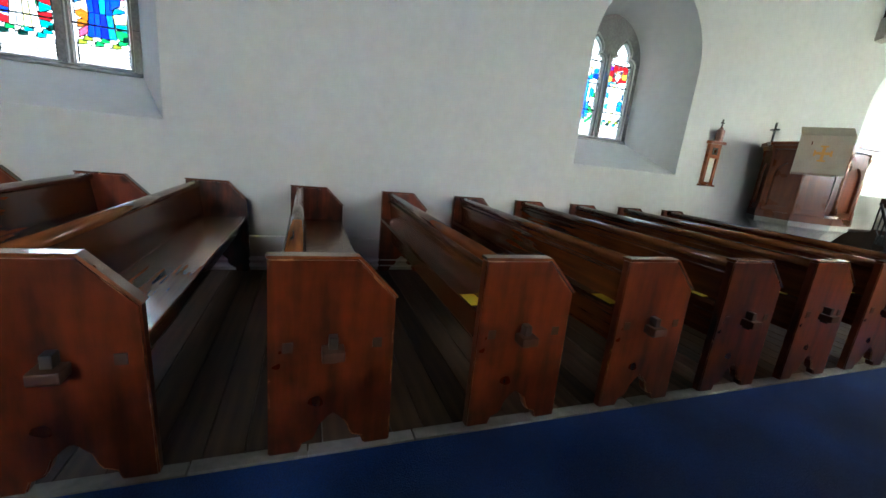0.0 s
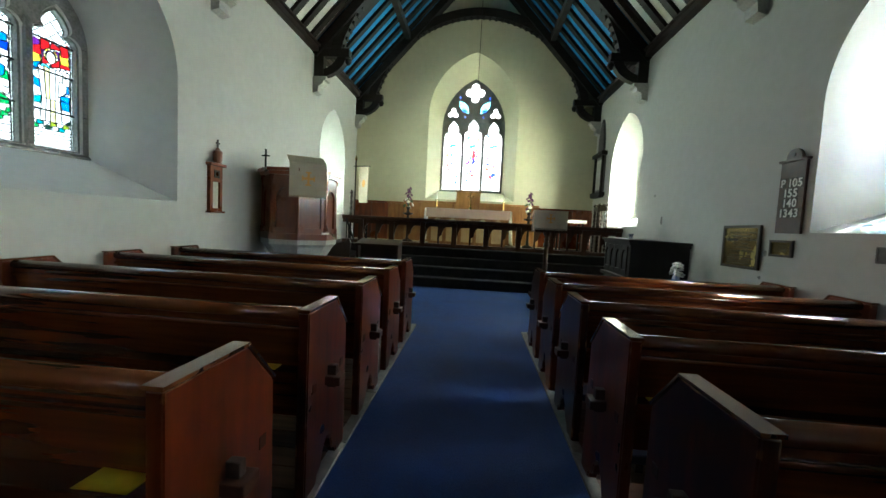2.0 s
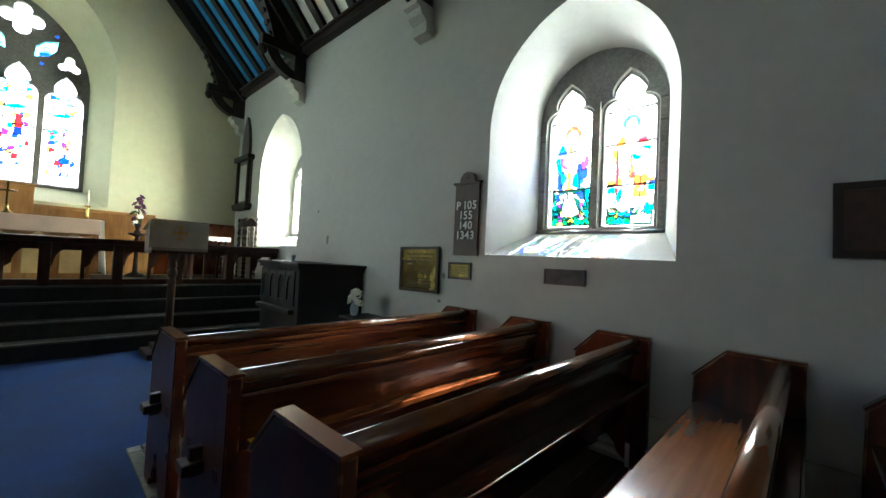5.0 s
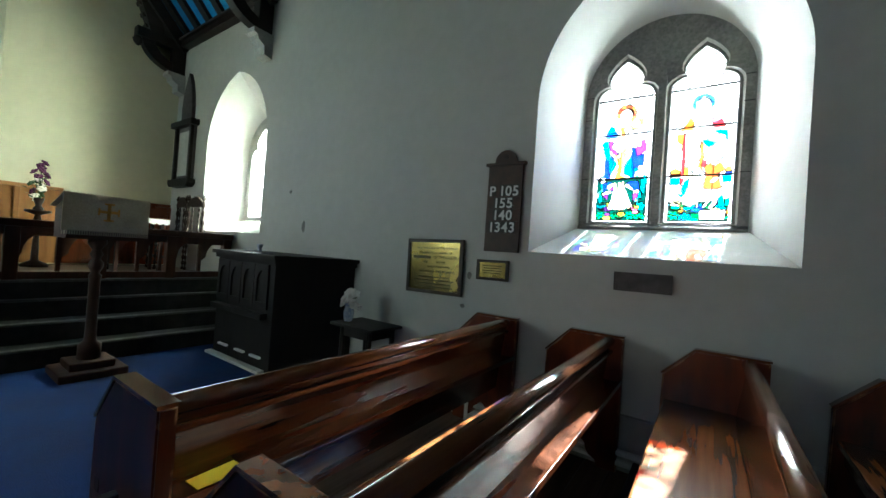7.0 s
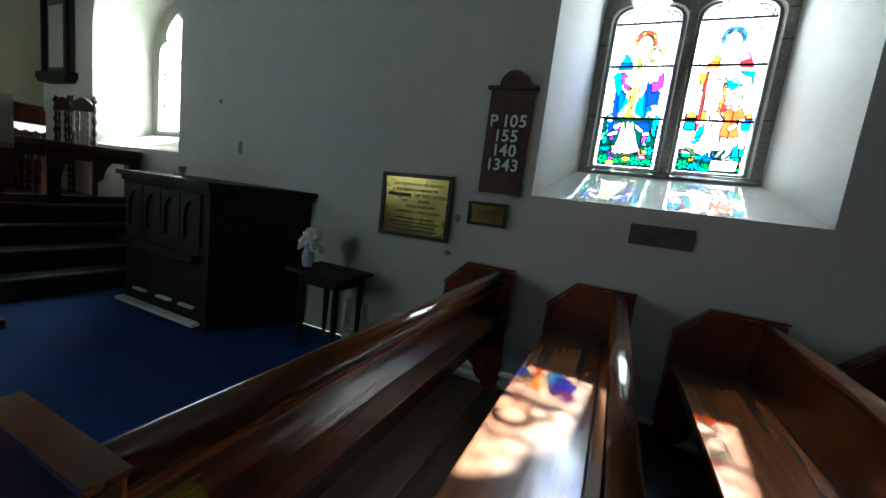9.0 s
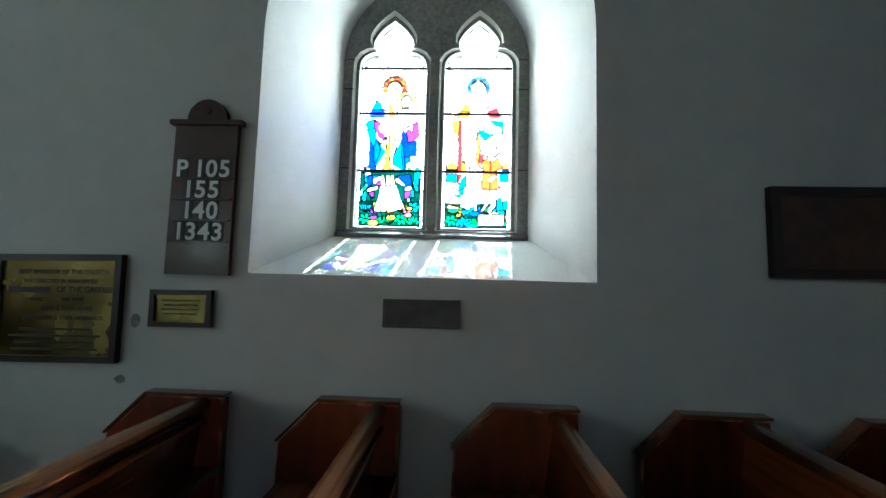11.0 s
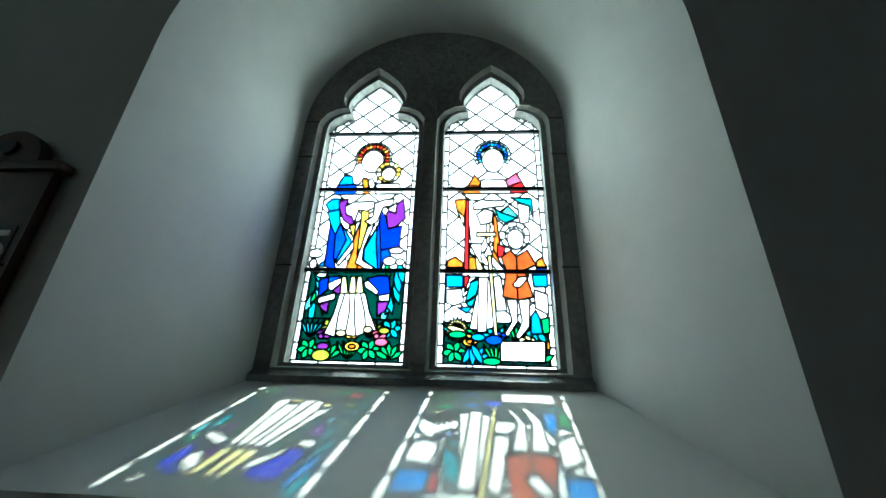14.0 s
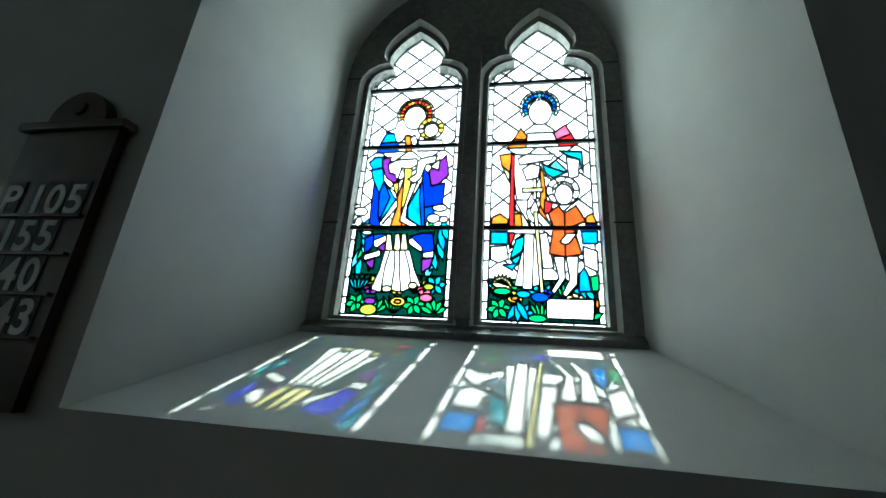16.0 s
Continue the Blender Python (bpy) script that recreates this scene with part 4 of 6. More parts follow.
    s.append((at([(0.707, 0.247), (0.808, 0.248), (0.788, 0.147), (0.697, 0.102), (0.67, 0.112), (0.732, 0.166)]), "white"))
    s.append((at([(0.566, 0.413), (0.656, 0.442), (0.707, 0.414), (0.702, 0.245), (0.568, 0.256), (0.607, 0.359)]), "rust"))
    s.append((at([(0.707, 0.414), (0.808, 0.443), (0.883, 0.382), (0.774, 0.362), (0.786, 0.339), (0.841, 0.256), (0.702, 0.245)]), "rust"))
    s.append((at([(0.664, 0.304), (0.721, 0.333), (0.81, 0.335), (0.731, 0.294), (0.678, 0.294)]), "white"))
    s.append((at([(0.768, 0.358), (0.883, 0.381), (0.877, 0.354), (0.784, 0.345)]), "white"))
    s.append((at([(0.407, 0.423), (0.454, 0.469), (0.492, 0.413), (0.59, 0.363), (0.537, 0.352), (0.442, 0.399)]), "white"))
    halo(s, u0 + w * 0.504, z0 + 0.885 * tall, 0.070, 0.082, ("white",), 15, -35, 215)
    halo(s, u0 + w * 0.504, z0 + 0.885 * tall, 0.050, 0.070, ("aqua", "sky", "blue", "sky"), 17, -35, 215)
    s.append((oval(u0 + w * 0.509, z0 + 0.860 * tall, 0.048, 0.064, 14), "white"))
    # smaller ring and head, staff and blank panel
    halo(s, u0 + w * 0.700, z0 + 0.505 * tall, 0.040, 0.062, ("white", "clear"), 9)
    s.append((oval(u0 + w * 0.706, z0 + 0.489 * tall, 0.034, 0.046, 10), "white"))
    s.append((at([(0.436, 0.556), (0.465, 0.556), (0.464, 0.469), (0.434, 0.469)]), "pale"))
    s.append((at([(0.339, 0.517), (0.523, 0.518), (0.522, 0.501), (0.339, 0.5)]), "pale"))
    s.append((at([(0.44, 0.419), (0.473, 0.419), (0.519, 0.111), (0.489, 0.111)]), "pale"))
    s.append((at([(0.539, 0.094), (0.917, 0.096), (0.906, 0.027), (0.539, 0.026)]), "white"))
    s.append((at([(0.927, 0.095), (0.954, 0.095), (0.952, 0.07), (0.924, 0.069)]), "orange"))
    s.append((oval(u0 + w * 0.280, z0 + 0.089 * tall, 0.028, 0.015, 10), "yellow"))
    s.append((oval(u0 + w * 0.280, z0 + 0.091 * tall, 0.014, 0.008, 10), "orange"))
    s.append((oval(u0 + w * 0.484, z0 + 0.098 * tall, 0.032, 0.018, 10), "blue"))
    s.append((oval(u0 + w * 0.349, z0 + 0.107 * tall, 0.026, 0.014, 10), "sky"))
    s.append((oval(u0 + w * 0.462, z0 + 0.025 * tall, 0.034, 0.014, 10), "green"))
    s.append((oval(u0 + w * 0.170, z0 + 0.115 * tall, 0.034, 0.014, 10), "green"))
    s.append((leaf(u0 + w * 0.267, z0 + 0.049 * tall, 0.09, 0.026, radians(60)), "sky"))
    s.append((leaf(u0 + w * 0.303, z0 + 0.049 * tall, 0.09, 0.026, radians(90)), "sky"))
    s.append((leaf(u0 + w * 0.340, z0 + 0.049 * tall, 0.09, 0.026, radians(120)), "sky"))
    return s


def robed_light(u0, z0, w, spring, ground, robe, seed, top=()):
    """Standing robed shape in a crowded ground of coloured pieces, over grass and white inscription strips."""
    def at(pts):
        return [(u0 + w * a, z0 + tall * b) for a, b in pts]
    rng = random.Random(seed)
    tall = spring - z0
    s = []
    quarries(s, u0, u0 + w, z0, spring + 0.32, w / 3, 0.13, piece=0.09)
    cols, lines = 4, 10
    for j in range(lines):
        for i in range(cols):
            a0, b0 = 0.07 + 0.86 * i / cols, 0.25 + 0.75 * j / lines
            a1, b1 = a0 + 0.86 / cols, b0 + 0.75 / lines
            jig = [rng.uniform(-0.03, 0.03) for _ in range(4)]
            s.append((at([(max(0.06, a0 + jig[0]), b0 + jig[1]), (min(0.94, a1 + jig[2]), b0 + jig[3]), (min(0.94, a1 + jig[1]), b1 + jig[0]), (max(0.06, a0 + jig[3]), b1 + jig[2])]), rng.choice(top if top and b0 > 0.72 else ground)))
    for k in range(9):
        a, b = 0.06 + 0.098 * k, 0.17 + 0.035 * (k % 3)
        s.append((at([(a, b), (min(0.94, a + 0.16), b + 0.012), (min(0.94, a + 0.15), b + 0.05), (a + 0.02, b + 0.045)]), rng.choice(("green", "lime", "teal", "green", "night"))))
    folds = (0.24, 0.36, 0.47, 0.60, 0.74)
    for k, (a, b) in enumerate(zip(folds, folds[1:])):
        mid = 0.49
        s.append((at([(a, 0.25), (b, 0.25), (mid + (b - mid) * 0.8, 0.46), (mid + (a - mid) * 0.8, 0.46)]), robe[k % len(robe)]))
        s.append((at([(mid + (a - mid) * 0.8, 0.46), (mid + (b - mid) * 0.8, 0.46), (mid + (b - mid) * 1.15, 0.74), (mid + (a - mid) * 1.1, 0.76)]), robe[(k + 1) % len(robe)]))
    s.append((at([(0.66, 0.50), (0.84, 0.56), (0.86, 0.63), (0.68, 0.66)]), robe[0]))
    halo(s, u0 + w * 0.5, z0 + 0.87 * tall, 0.045, 0.066, ("pale", "yellow", "white"), 12)
    s.append((oval(u0 + w * 0.5, z0 + 0.85 * tall, 0.042, 0.058, 12), "white"))
    for k in range(5):
        s.append((at([(0.06, 0.012 + 0.032 * k), (0.94, 0.012 + 0.032 * k), (0.94, 0.042 + 0.032 * k), (0.06, 0.042 + 0.032 * k)]), "white"))
    return s


def two_light_window(name, frame, y, side, designs, label):
    """Stone frame with two cusped lights. side: +1 where the room lies at greater y."""
    c, half, z0, spring, rise = frame
    win = thing(name, label, "window", kind="structure")
    flip = -side

    def wall_place(u, v, d):
        return (c + flip * u, y + side * d, v)
    lw = (half - 0.098 - 0.058) / 2
    centres = (-0.058 - lw, 0.058 + lw)
    sill, head = z0 + 0.06, spring - 0.005
    heads = [light_head(q, lw, sill, head, 0.30) for q in centres]
    wider = [light_head(q, lw + 0.035, sill - 0.02, head, 0.355) for q in centres]
    outer = arch(0, half, z0, spring, rise, 26)
    bm = bmesh.new()
    slab(bm, [outer] + heads, -0.09, -0.02, wall_place)
    slab(bm, [outer] + wider, -0.02, 0.0, wall_place)
    bmesh.ops.recalc_face_normals(bm, faces=bm.faces)
    part("window_frame", bm, STONE, win)
    # splayed edge round each light, toned paler for the daylight it catches
    for inner, rim in zip(heads, wider):
        bm = bmesh.new()
        back = [bm.verts.new(wall_place(u, v, -0.055)) for u, v in inner]
        front = [bm.verts.new(wall_place(u, v, 0.002)) for u, v in rim]
        for k in range(len(back)):
            bm.faces.new([back[k - 1], back[k], front[k], front[k - 1]])
        part("chamfer", bm, STONE_PALE, win, "splayed stone edge, toned paler for caught daylight")
    for v in (z0 + 0.42, z0 + 0.93, spring + 0.02):
        for u in (-half + 0.005, half - 0.068):
            bm = bmesh.new()
            slab(bm, [rect(u, u + 0.063, v, v + 0.005)], 0.0, 0.002, wall_place)
            part("joint", bm, STEP, win)
    bm = plate([[(-0.075, z0 - 0.01), (-0.075, sill + 0.006), (-0.02, sill - 0.012), (0.030, z0 + 0.012), (0.030, z0 - 0.01)]], -half + 0.002, half - 0.002, lambda d, v, u: wall_place(u, v, d))
    part("window_sill", bm, SILL_STONE, win)
    bm = bmesh.new()
    slab(bm, [[(-0.028, sill), (0.028, sill), (0.028, spring + 0.1), (-0.028, spring + 0.1)]], -0.03, 0.03, wall_place)
    bmesh.ops.recalc_face_normals(bm, faces=bm.faces)
    part("mullion", bm, STONE, win)
    for q, light, design in zip(centres, heads, designs):
        shapes = [(light, "clear")] + design(q - lw, sill, 2 * lw, head)
        tall = head - sill
        glaze(win, shapes, lambda u, v, d: wall_place(u, v, d - 0.07), 0.0064, [(q - lw - 0.01, q + lw + 0.01, sill + tall * b) for b in (0.35, 0.71, 1.0)])
    return win


two_light_window("window_1", SOUTH_OPENINGS[0][1], SOUTH - 0.58, 1, (mother_light, child_light), "two-light stained glass window of robed shapes over flowers")
two_light_window("window_2", NORTH_OPENINGS[0][1], NORTH + 0.75, -1, (lambda *a: robed_light(*a, ("blue", "deep", "sky", "blue", "green", "white"), ("sky", "white", "blue"), 11), lambda *a: robed_light(*a, ("white", "aqua", "sky", "white", "teal"), ("white", "white", "pale"), 12, ("red", "red", "yellow", "purple"))), "two-light stained glass window in blue and red")
two_light_window("window_3", NORTH_OPENINGS[1][1], NORTH + 0.75, -1, (lambda *a: robed_light(*a, ("blue", "red", "sky", "teal", "green", "pale", "deep"), ("white", "white", "pale"), 21), lambda *a: robed_light(*a, ("green", "pink", "teal", "pale", "orange", "sky", "white"), ("blue", "blue", "deep", "sky"), 22)), "two-light stained glass window of white and blue robed shapes")
two_light_window("window_4", SOUTH_OPENINGS[2][1], SOUTH - 0.58, 1, (lambda *a: robed_light(*a, ("white", "sky", "pale"), ("white", "red"), 31), lambda *a: robed_light(*a, ("white", "aqua", "pale"), ("blue", "yellow"), 32)), "two-light stained glass window beyond the walk")


def lancet(name, frame, y, side):
    c, half, z0, spring, rise = frame
    win = thing(name, "plain leaded lancet window of the chancel", "window", kind="structure")

    def place(u, v, d):
        return (c - side * u, y + side * d, v)
    hole = light_head(0, half - 0.13, z0 + 0.06, spring - 0.02, 0.46)
    bm = bmesh.new()
    slab(bm, [arch(0, half, z0, spring, rise), hole], -0.09, 0.0, place)
    bmesh.ops.recalc_face_normals(bm, faces=bm.faces)
    part("window_frame", bm, STONE_PALE, win)
    s = [(hole, "clear")]
    quarries(s, -half + 0.13, half - 0.13, z0 + 0.06, spring + 0.45, 0.23, 0.19, piece=0.1)
    glaze(win, s, lambda u, v, d: place(u, v, d - 0.07), 0.008, [(-half + 0.12, half - 0.12, z0 + 0.4), (-half + 0.12, half - 0.12, z0 + 0.8)])


lancet("window_5", SOUTH_OPENINGS[1][1], SOUTH - 0.58, 1)
lancet("window_6", NORTH_OPENINGS[2][1], NORTH + 0.75, -1)


def east_window():
    c, half, z0, spring, rise = EAST_OPENINGS[0][1]
    win = thing("window_7", "three-light traceried east window of pale stained glass", "window", kind="structure")

    def place(u, v, d):
        return (EAST + 0.57 - d, c - u, v)
    lw = 0.25
    lights = [light_head(q, lw, z0 + 0.06, 3.78 + (0.05 if q == 0 else 0), 0.46) for q in (-0.575, 0, 0.575)]

    def foil(cu, cv, r, n, a0=0):
        out = []
        for k in range(n):
            for b in (-115, -78, -40, 0, 40, 78, 115):
                t = radians(a0 + 360 * k / n)
                out.append((cu + r * 0.58 * math.cos(t) + r * 0.42 * math.cos(t + radians(b)), cv + r * 0.58 * math.sin(t) + r * 0.42 * math.sin(t + radians(b))))
        return out
    tracery = [foil(0, 5.03, 0.27, 4, 90), leaf(-0.30, 4.63, 0.46, 0.22, radians(-52)), leaf(0.30, 4.63, 0.46, 0.22, radians(232)), foil(-0.60, 4.45, 0.16, 3, 90), foil(0.60, 4.45, 0.16, 3, 90)]
    eyes = [oval(-0.26, 4.36, 0.028, 0.032, 8), oval(0.26, 4.36, 0.028, 0.032, 8), oval(0.42, 4.9, 0.028, 0.035, 8), oval(-0.42, 4.9, 0.028, 0.035, 8)]
    bm = bmesh.new()
    slab(bm, [arch(0, half, z0, spring, rise)] + lights + tracery + eyes, -0.09, 0.0, place)
    bmesh.ops.recalc_face_normals(bm, faces=bm.faces)
    part("window_frame", bm, STONE, win)
    for i, (q, light) in enumerate(zip((-0.575, 0, 0.575), lights)):
        s = [(light, "clear")]
        quarries(s, q - lw, q + lw, z0 + 0.06, 4.3, 0.16, 0.2, piece=0.12)
        rng = random.Random(40 + i)
        for k in range(64):
            a, b, w, h = rng.uniform(-0.21, 0.14), rng.uniform(2.4, 3.98), rng.uniform(0.03, 0.07), rng.uniform(0.03, 0.10)
            tone = rng.choice(("red", "sky", "teal", "blue", "purple", "yellow", "white", "white") if 2.6 < b < 3.3 else ("aqua", "pale", "white", "white", "sky", "blue", "yellow", "white"))
            s.append(([(q + a, b), (q + a + w, b + 0.02), (q + a + w + 0.01, b + h), (q + a + 0.01, b + h + 0.02)], tone))
        if i == 1:
            s.append(([(q + 0.0, 3.2), (q + 0.09, 3.2), (q + 0.08, 3.42), (q + 0.01, 3.42)], "red"))
            s.append(([(q + 0.0, 3.08), (q + 0.1, 3.08), (q + 0.08, 3.2), (q + 0.0, 3.2)], "deep"))
        if i == 2:
            s.append((oval(q + 0.05, 2.75, 0.08, 0.06, 8), "blue"))
        s.append((leaf(q, 3.55, 0.3, 0.07, 0.2), "sky"))
        glaze(win, s, lambda u, v, d: place(u, v, d - 0.07), 0.009, [(q - lw, q + lw, z)for z in (2.75, 3.25, 3.75)])
    for line, tone in zip(tracery + eyes, ("clear", "aqua", "aqua", "white", "white", "blue", "blue", "blue", "blue")):
        cu, cv = sum(p[0] for p in line) / len(line), sum(p[1] for p in line) / len(line)
        s = [(line, tone), (oval(cu, cv - 0.1, 0.09, 0.05, 8), "blue" if tone == "aqua" else tone), (oval(cu, cv, 0.04, 0.04, 8), tone)]
        glaze(win, s, lambda u, v, d: place(u, v, d - 0.07), 0.008)


east_window()

# ---- pews ----
def pew(y_end, y_wall, label, pad):
    """A bench that faces the altar: upright ends with a sloped shoulder, plank seat, back with a capped rail and a book ledge."""
    p = thing("pew", label, "pew", "pews in rows")
    s = 1 if y_wall > y_end else -1

    def end_outline():
        foot = [(0.52, 0.0), (0.40, 0.0)]
        foot += [(0.385, 0.045), (0.345, 0.06), (0.33, 0.085), (0.315, 0.13), (0.285, 0.165), (0.26, 0.185), (0.235, 0.165), (0.205, 0.13), (0.19, 0.085), (0.175, 0.06), (0.135, 0.045), (0.12, 0.0)]
        return foot + [(0.0, 0.0), (0.0, 0.895), (0.34, 0.895), (0.505, 0.72)]
    for k, y in enumerate((y_end, y_wall - s * 0.05)):
        a, b = sorted((y, y + s * 0.05))
        bm = plate([end_outline()], a, b)
        bmesh.ops.bevel(bm, geom=[e for e in bm.edges if len(e.link_faces) == 2 and e.calc_face_angle(0) > 0.9], offset=0.006, segments=2, affect="EDGES")
        e = part("bench_end", bm, WOOD, p)
        a, b = sorted((y - s * 0.004, y + s * 0.054))
        bm = bmesh.new()
        slab(bm, [[(-0.004, 0.896), (0.342, 0.896), (0.345, 0.908), (-0.004, 0.908)]], a, b)
        slab(bm, [[(0.342, 0.897), (0.507, 0.722), (0.515, 0.730), (0.345, 0.908)]], a, b)
        bmesh.ops.recalc_face_normals(bm, faces=bm.faces)
        part("capping", bm, WOOD_CAP, e)
        if k == 0:
            for x in (0.075, 0.435):
                part("plug", block(x - 0.02, x + 0.02, *sorted((y - s * 0.003, y + s * 0.02)), 0.495, 0.54), WOOD_PLUG, e)
            part("tenon", block(0.205, 0.295, *sorted((y - s * 0.075, y + s * 0.01)), 0.475, 0.52, bevel=0.006), BOARD_BROWN, e)
            part("wedge", block(0.232, 0.268, *sorted((y - s * 0.045, y + s * 0.001)), 0.455, 0.57, bevel=0.005), WOOD_PLUG, e)
    a, b = sorted((y_end + s * 0.05, y_wall - s * 0.05))
    bm = bmesh.new()
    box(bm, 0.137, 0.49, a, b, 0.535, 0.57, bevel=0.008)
    part("seat", bm, WOOD_SEAT, p, "varnished plank seat, toned pale for sunlight")
    part("seat_rail", block(0.43, 0.46, a, b, 0.45, 0.533, bevel=0.004), WOOD_LONG, p)
    bm = bmesh.new()
    lean = lambda u, v, d: (u, d, v)
    slab(bm, [[(0.110, 0.60), (0.133, 0.60), (0.100, 0.86), (0.077, 0.86)]], a, b, lean)
    slab(bm, [[(0.135, 0.34), (0.158, 0.34), (0.134, 0.596), (0.111, 0.596)]], a, b, lean)
    bmesh.ops.recalc_face_normals(bm, faces=bm.faces)
    part("backrest", bm, WOOD_LONG, p)
    bm = bmesh.new()
    cap = [(0.090 + 0.037 * math.cos(t), 0.866 + 0.032 * math.sin(t)) for t in (2 * math.pi * k / 18 for k in range(18))]
    slab(bm, [cap], a, b, lean)
    bmesh.ops.recalc_face_normals(bm, faces=bm.faces)
    part("top_rail", bm, WOOD_RAIL, p, smooth=True)
    part("rail_bead", block(0.060, 0.086, a, b, 0.785, 0.81, bevel=0.008), WOOD_LONG, p)
    bm = bmesh.new()
    box(bm, 0.0, 0.112, a, b, 0.585, 0.605, bevel=0.005)
    box(bm, -0.004, 0.010, a, b, 0.59, 0.62, bevel=0.004)
    part("book_ledge", bm, WOOD_LONG, p)
    bm = bmesh.new()
    box(bm, 0.20, 0.26, a, b, 0.47, 0.532, bevel=0.004)
    part("bearer", bm, WOOD_DARK, p)
    if pad:
        part("kneeling_pad", block(-0.30, -0.10, a + 0.02, b - 0.02, 0.075, 0.125, bevel=0.012), NAVY, p, "long navy kneeling pad")
    for y in (a + 0.25, (a + b) / 2, b - 0.25) if pad else ():
        part("foot_support", block(-0.26, -0.14, y - 0.02, y + 0.02, 0.005, 0.075), WOOD_DARK, p)
    return p


NORTH_ROWS = [4.93, 4.13, 3.35, 2.54, 1.74, 0.91, 0.0, -0.91, -1.72, -2.54, -3.36]
SOUTH_ROWS = [4.765, 4.01, 3.28, 2.54, 1.81, 1.07, 0.33, -0.41, -1.15, -1.89, -2.63]
first = pew(1.485, 4.145, "red-brown varnished pine pew with shaped ends", False)
first.matrix_basis = pose(NORTH_ROWS[0], 0, 0.004) @ Matrix.Diagonal((1, 1, 0.985, 1))
for x in NORTH_ROWS[1:]:
    copy_thing(first, pose(x, 0, 0.004, 0, 0, random.uniform(-0.25, 0.25)))
first = pew(0.115, -2.245, "red-brown varnished pine pew with shaped ends beside the sunny wall", True)
first.matrix_basis = pose(SOUTH_ROWS[0], 0, 0.004) @ Matrix.Diagonal((1, 1, 0.97, 1))
for x in SOUTH_ROWS[1:]:
    copy_thing(first, pose(x, 0, 0.004, 0, 0, random.uniform(-0.25, 0.25)))


def card(x, y, z, turn):
    c = part("notice_card", block(-0.034, 0.058, -0.075, 0.075, 0, 0.003), YELLOW)
    c.matrix_basis = pose(x, y, z, 0, 0, turn)
    tagged(c, "yellow notice card lying on a pew ledge", "card", "yellow cards")


for x in NORTH_ROWS[1:6]:
    card(x + 0.045, 1.69 + random.uniform(-0.02, 0.06), 0.6005, random.uniform(-4, 4))
for x in SOUTH_ROWS[:5]:
    card(x + 0.045, -0.07 - random.uniform(0.0, 0.06), 0.5915, random.uniform(-4, 4))

# heating pipes along the walls
for y in (NORTH - 0.085, SOUTH + 0.085):
    pipes = thing("heating_pipes", "pair of white painted heating pipes along the wall", "pipes")
    for z in (0.07, 0.135):
        bm = bmesh.new()
        rod(bm, (WEST + 0.05, y, z), (6.1, y, z), 0.021, 10)
        part("pipe", bm, WHITE_PAINT, pipes)
    for k in range(6):
        x = -3.6 + 1.75 * k
        part("bracket", block(x - 0.015, x + 0.015, y - 0.03, y + 0.03, 0.005, 0.165, bevel=0.004), WHITE_PAINT, pipes)

# ---- south wall fittings ----
def on_south(x, z, out=0.0):
    """Wall-hung things: local x runs along the picture (towards the west), local y up, local z into the room."""
    m = Matrix(((-1, 0, 0, x), (0, 0, 1, SOUTH + out), (0, 1, 0, z), (0, 0, 0, 1)))
    return m


def framed(name, label, category, x0, x1, z0, z1, rim, depth, frame_mat, face_mat, tilt=0.0):
    t = new(name)
    t.matrix_basis = on_south((x0 + x1) / 2, (z0 + z1) / 2) @ pose(0, 0, 0.004, 0, 0, tilt)
    w, h = abs(x1 - x0) / 2, abs(z1 - z0) / 2
    tagged(t, label, category)
    bm = plate([rect(-w, w, -h, h), rect(-w + rim, w - rim, -h + rim, h - rim)], 0, depth, "xy")
    part("frame", bm, frame_mat, t)
    part("plate", block(-w + rim * 0.8, w - rim * 0.8, -h + rim * 0.8, h - rim * 0.8, 0, depth * 0.6), face_mat, t)
    return t


board = new("hymn_board")
board.matrix_basis = on_south(4.982, 1.385)
tagged(board, "dark wooden hymn board with white numbers", "hymn board")
bm = plate([[(-0.15, 0), (0.15, 0), (0.15, 0.70), (-0.15, 0.70)]], 0.005, 0.03, "xy")
part("back_board", bm, BOARD_BROWN, board)
part("shoulder", block(-0.175, 0.175, 0.70, 0.725, 0.004, 0.045, bevel=0.006), BOARD_BROWN, board)
part("crest", plate([[(0.095 * math.cos(radians(a)), 0.725 + 0.10 * math.sin(radians(a))) for a in range(0, 181, 15)]], 0.005, 0.035, "xy"), BOARD_BROWN, board)
part("boss", plate([oval(0, 0.77, 0.022, 0.022, 12)], 0.035, 0.042, "xy"), WOOD_DARK, board)
for k, text in enumerate(("P 105", "155", "140", "1343")):
    z = 0.455 - 0.098 * k
    part("number_rail", block(-0.142, 0.142, z - 0.012, z - 0.004, 0.03, 0.042), BOARD_BROWN, board)
    wide = {" ": 0.03, "1": 0.05}
    start = -sum(wide.get(q, 0.062) for q in text) / 2
    for q in text:
        step = wide.get(q, 0.062)
        if q != " ":
            part("number_card", block(start, start + step - 0.002, z - 0.008, z + 0.09, 0.0305, 0.033), INK, board)
            words("number", q, 0.112, pose(start + step / 2, z, 0.034), LETTER, board, 0.001, 0.0022)
        start += step

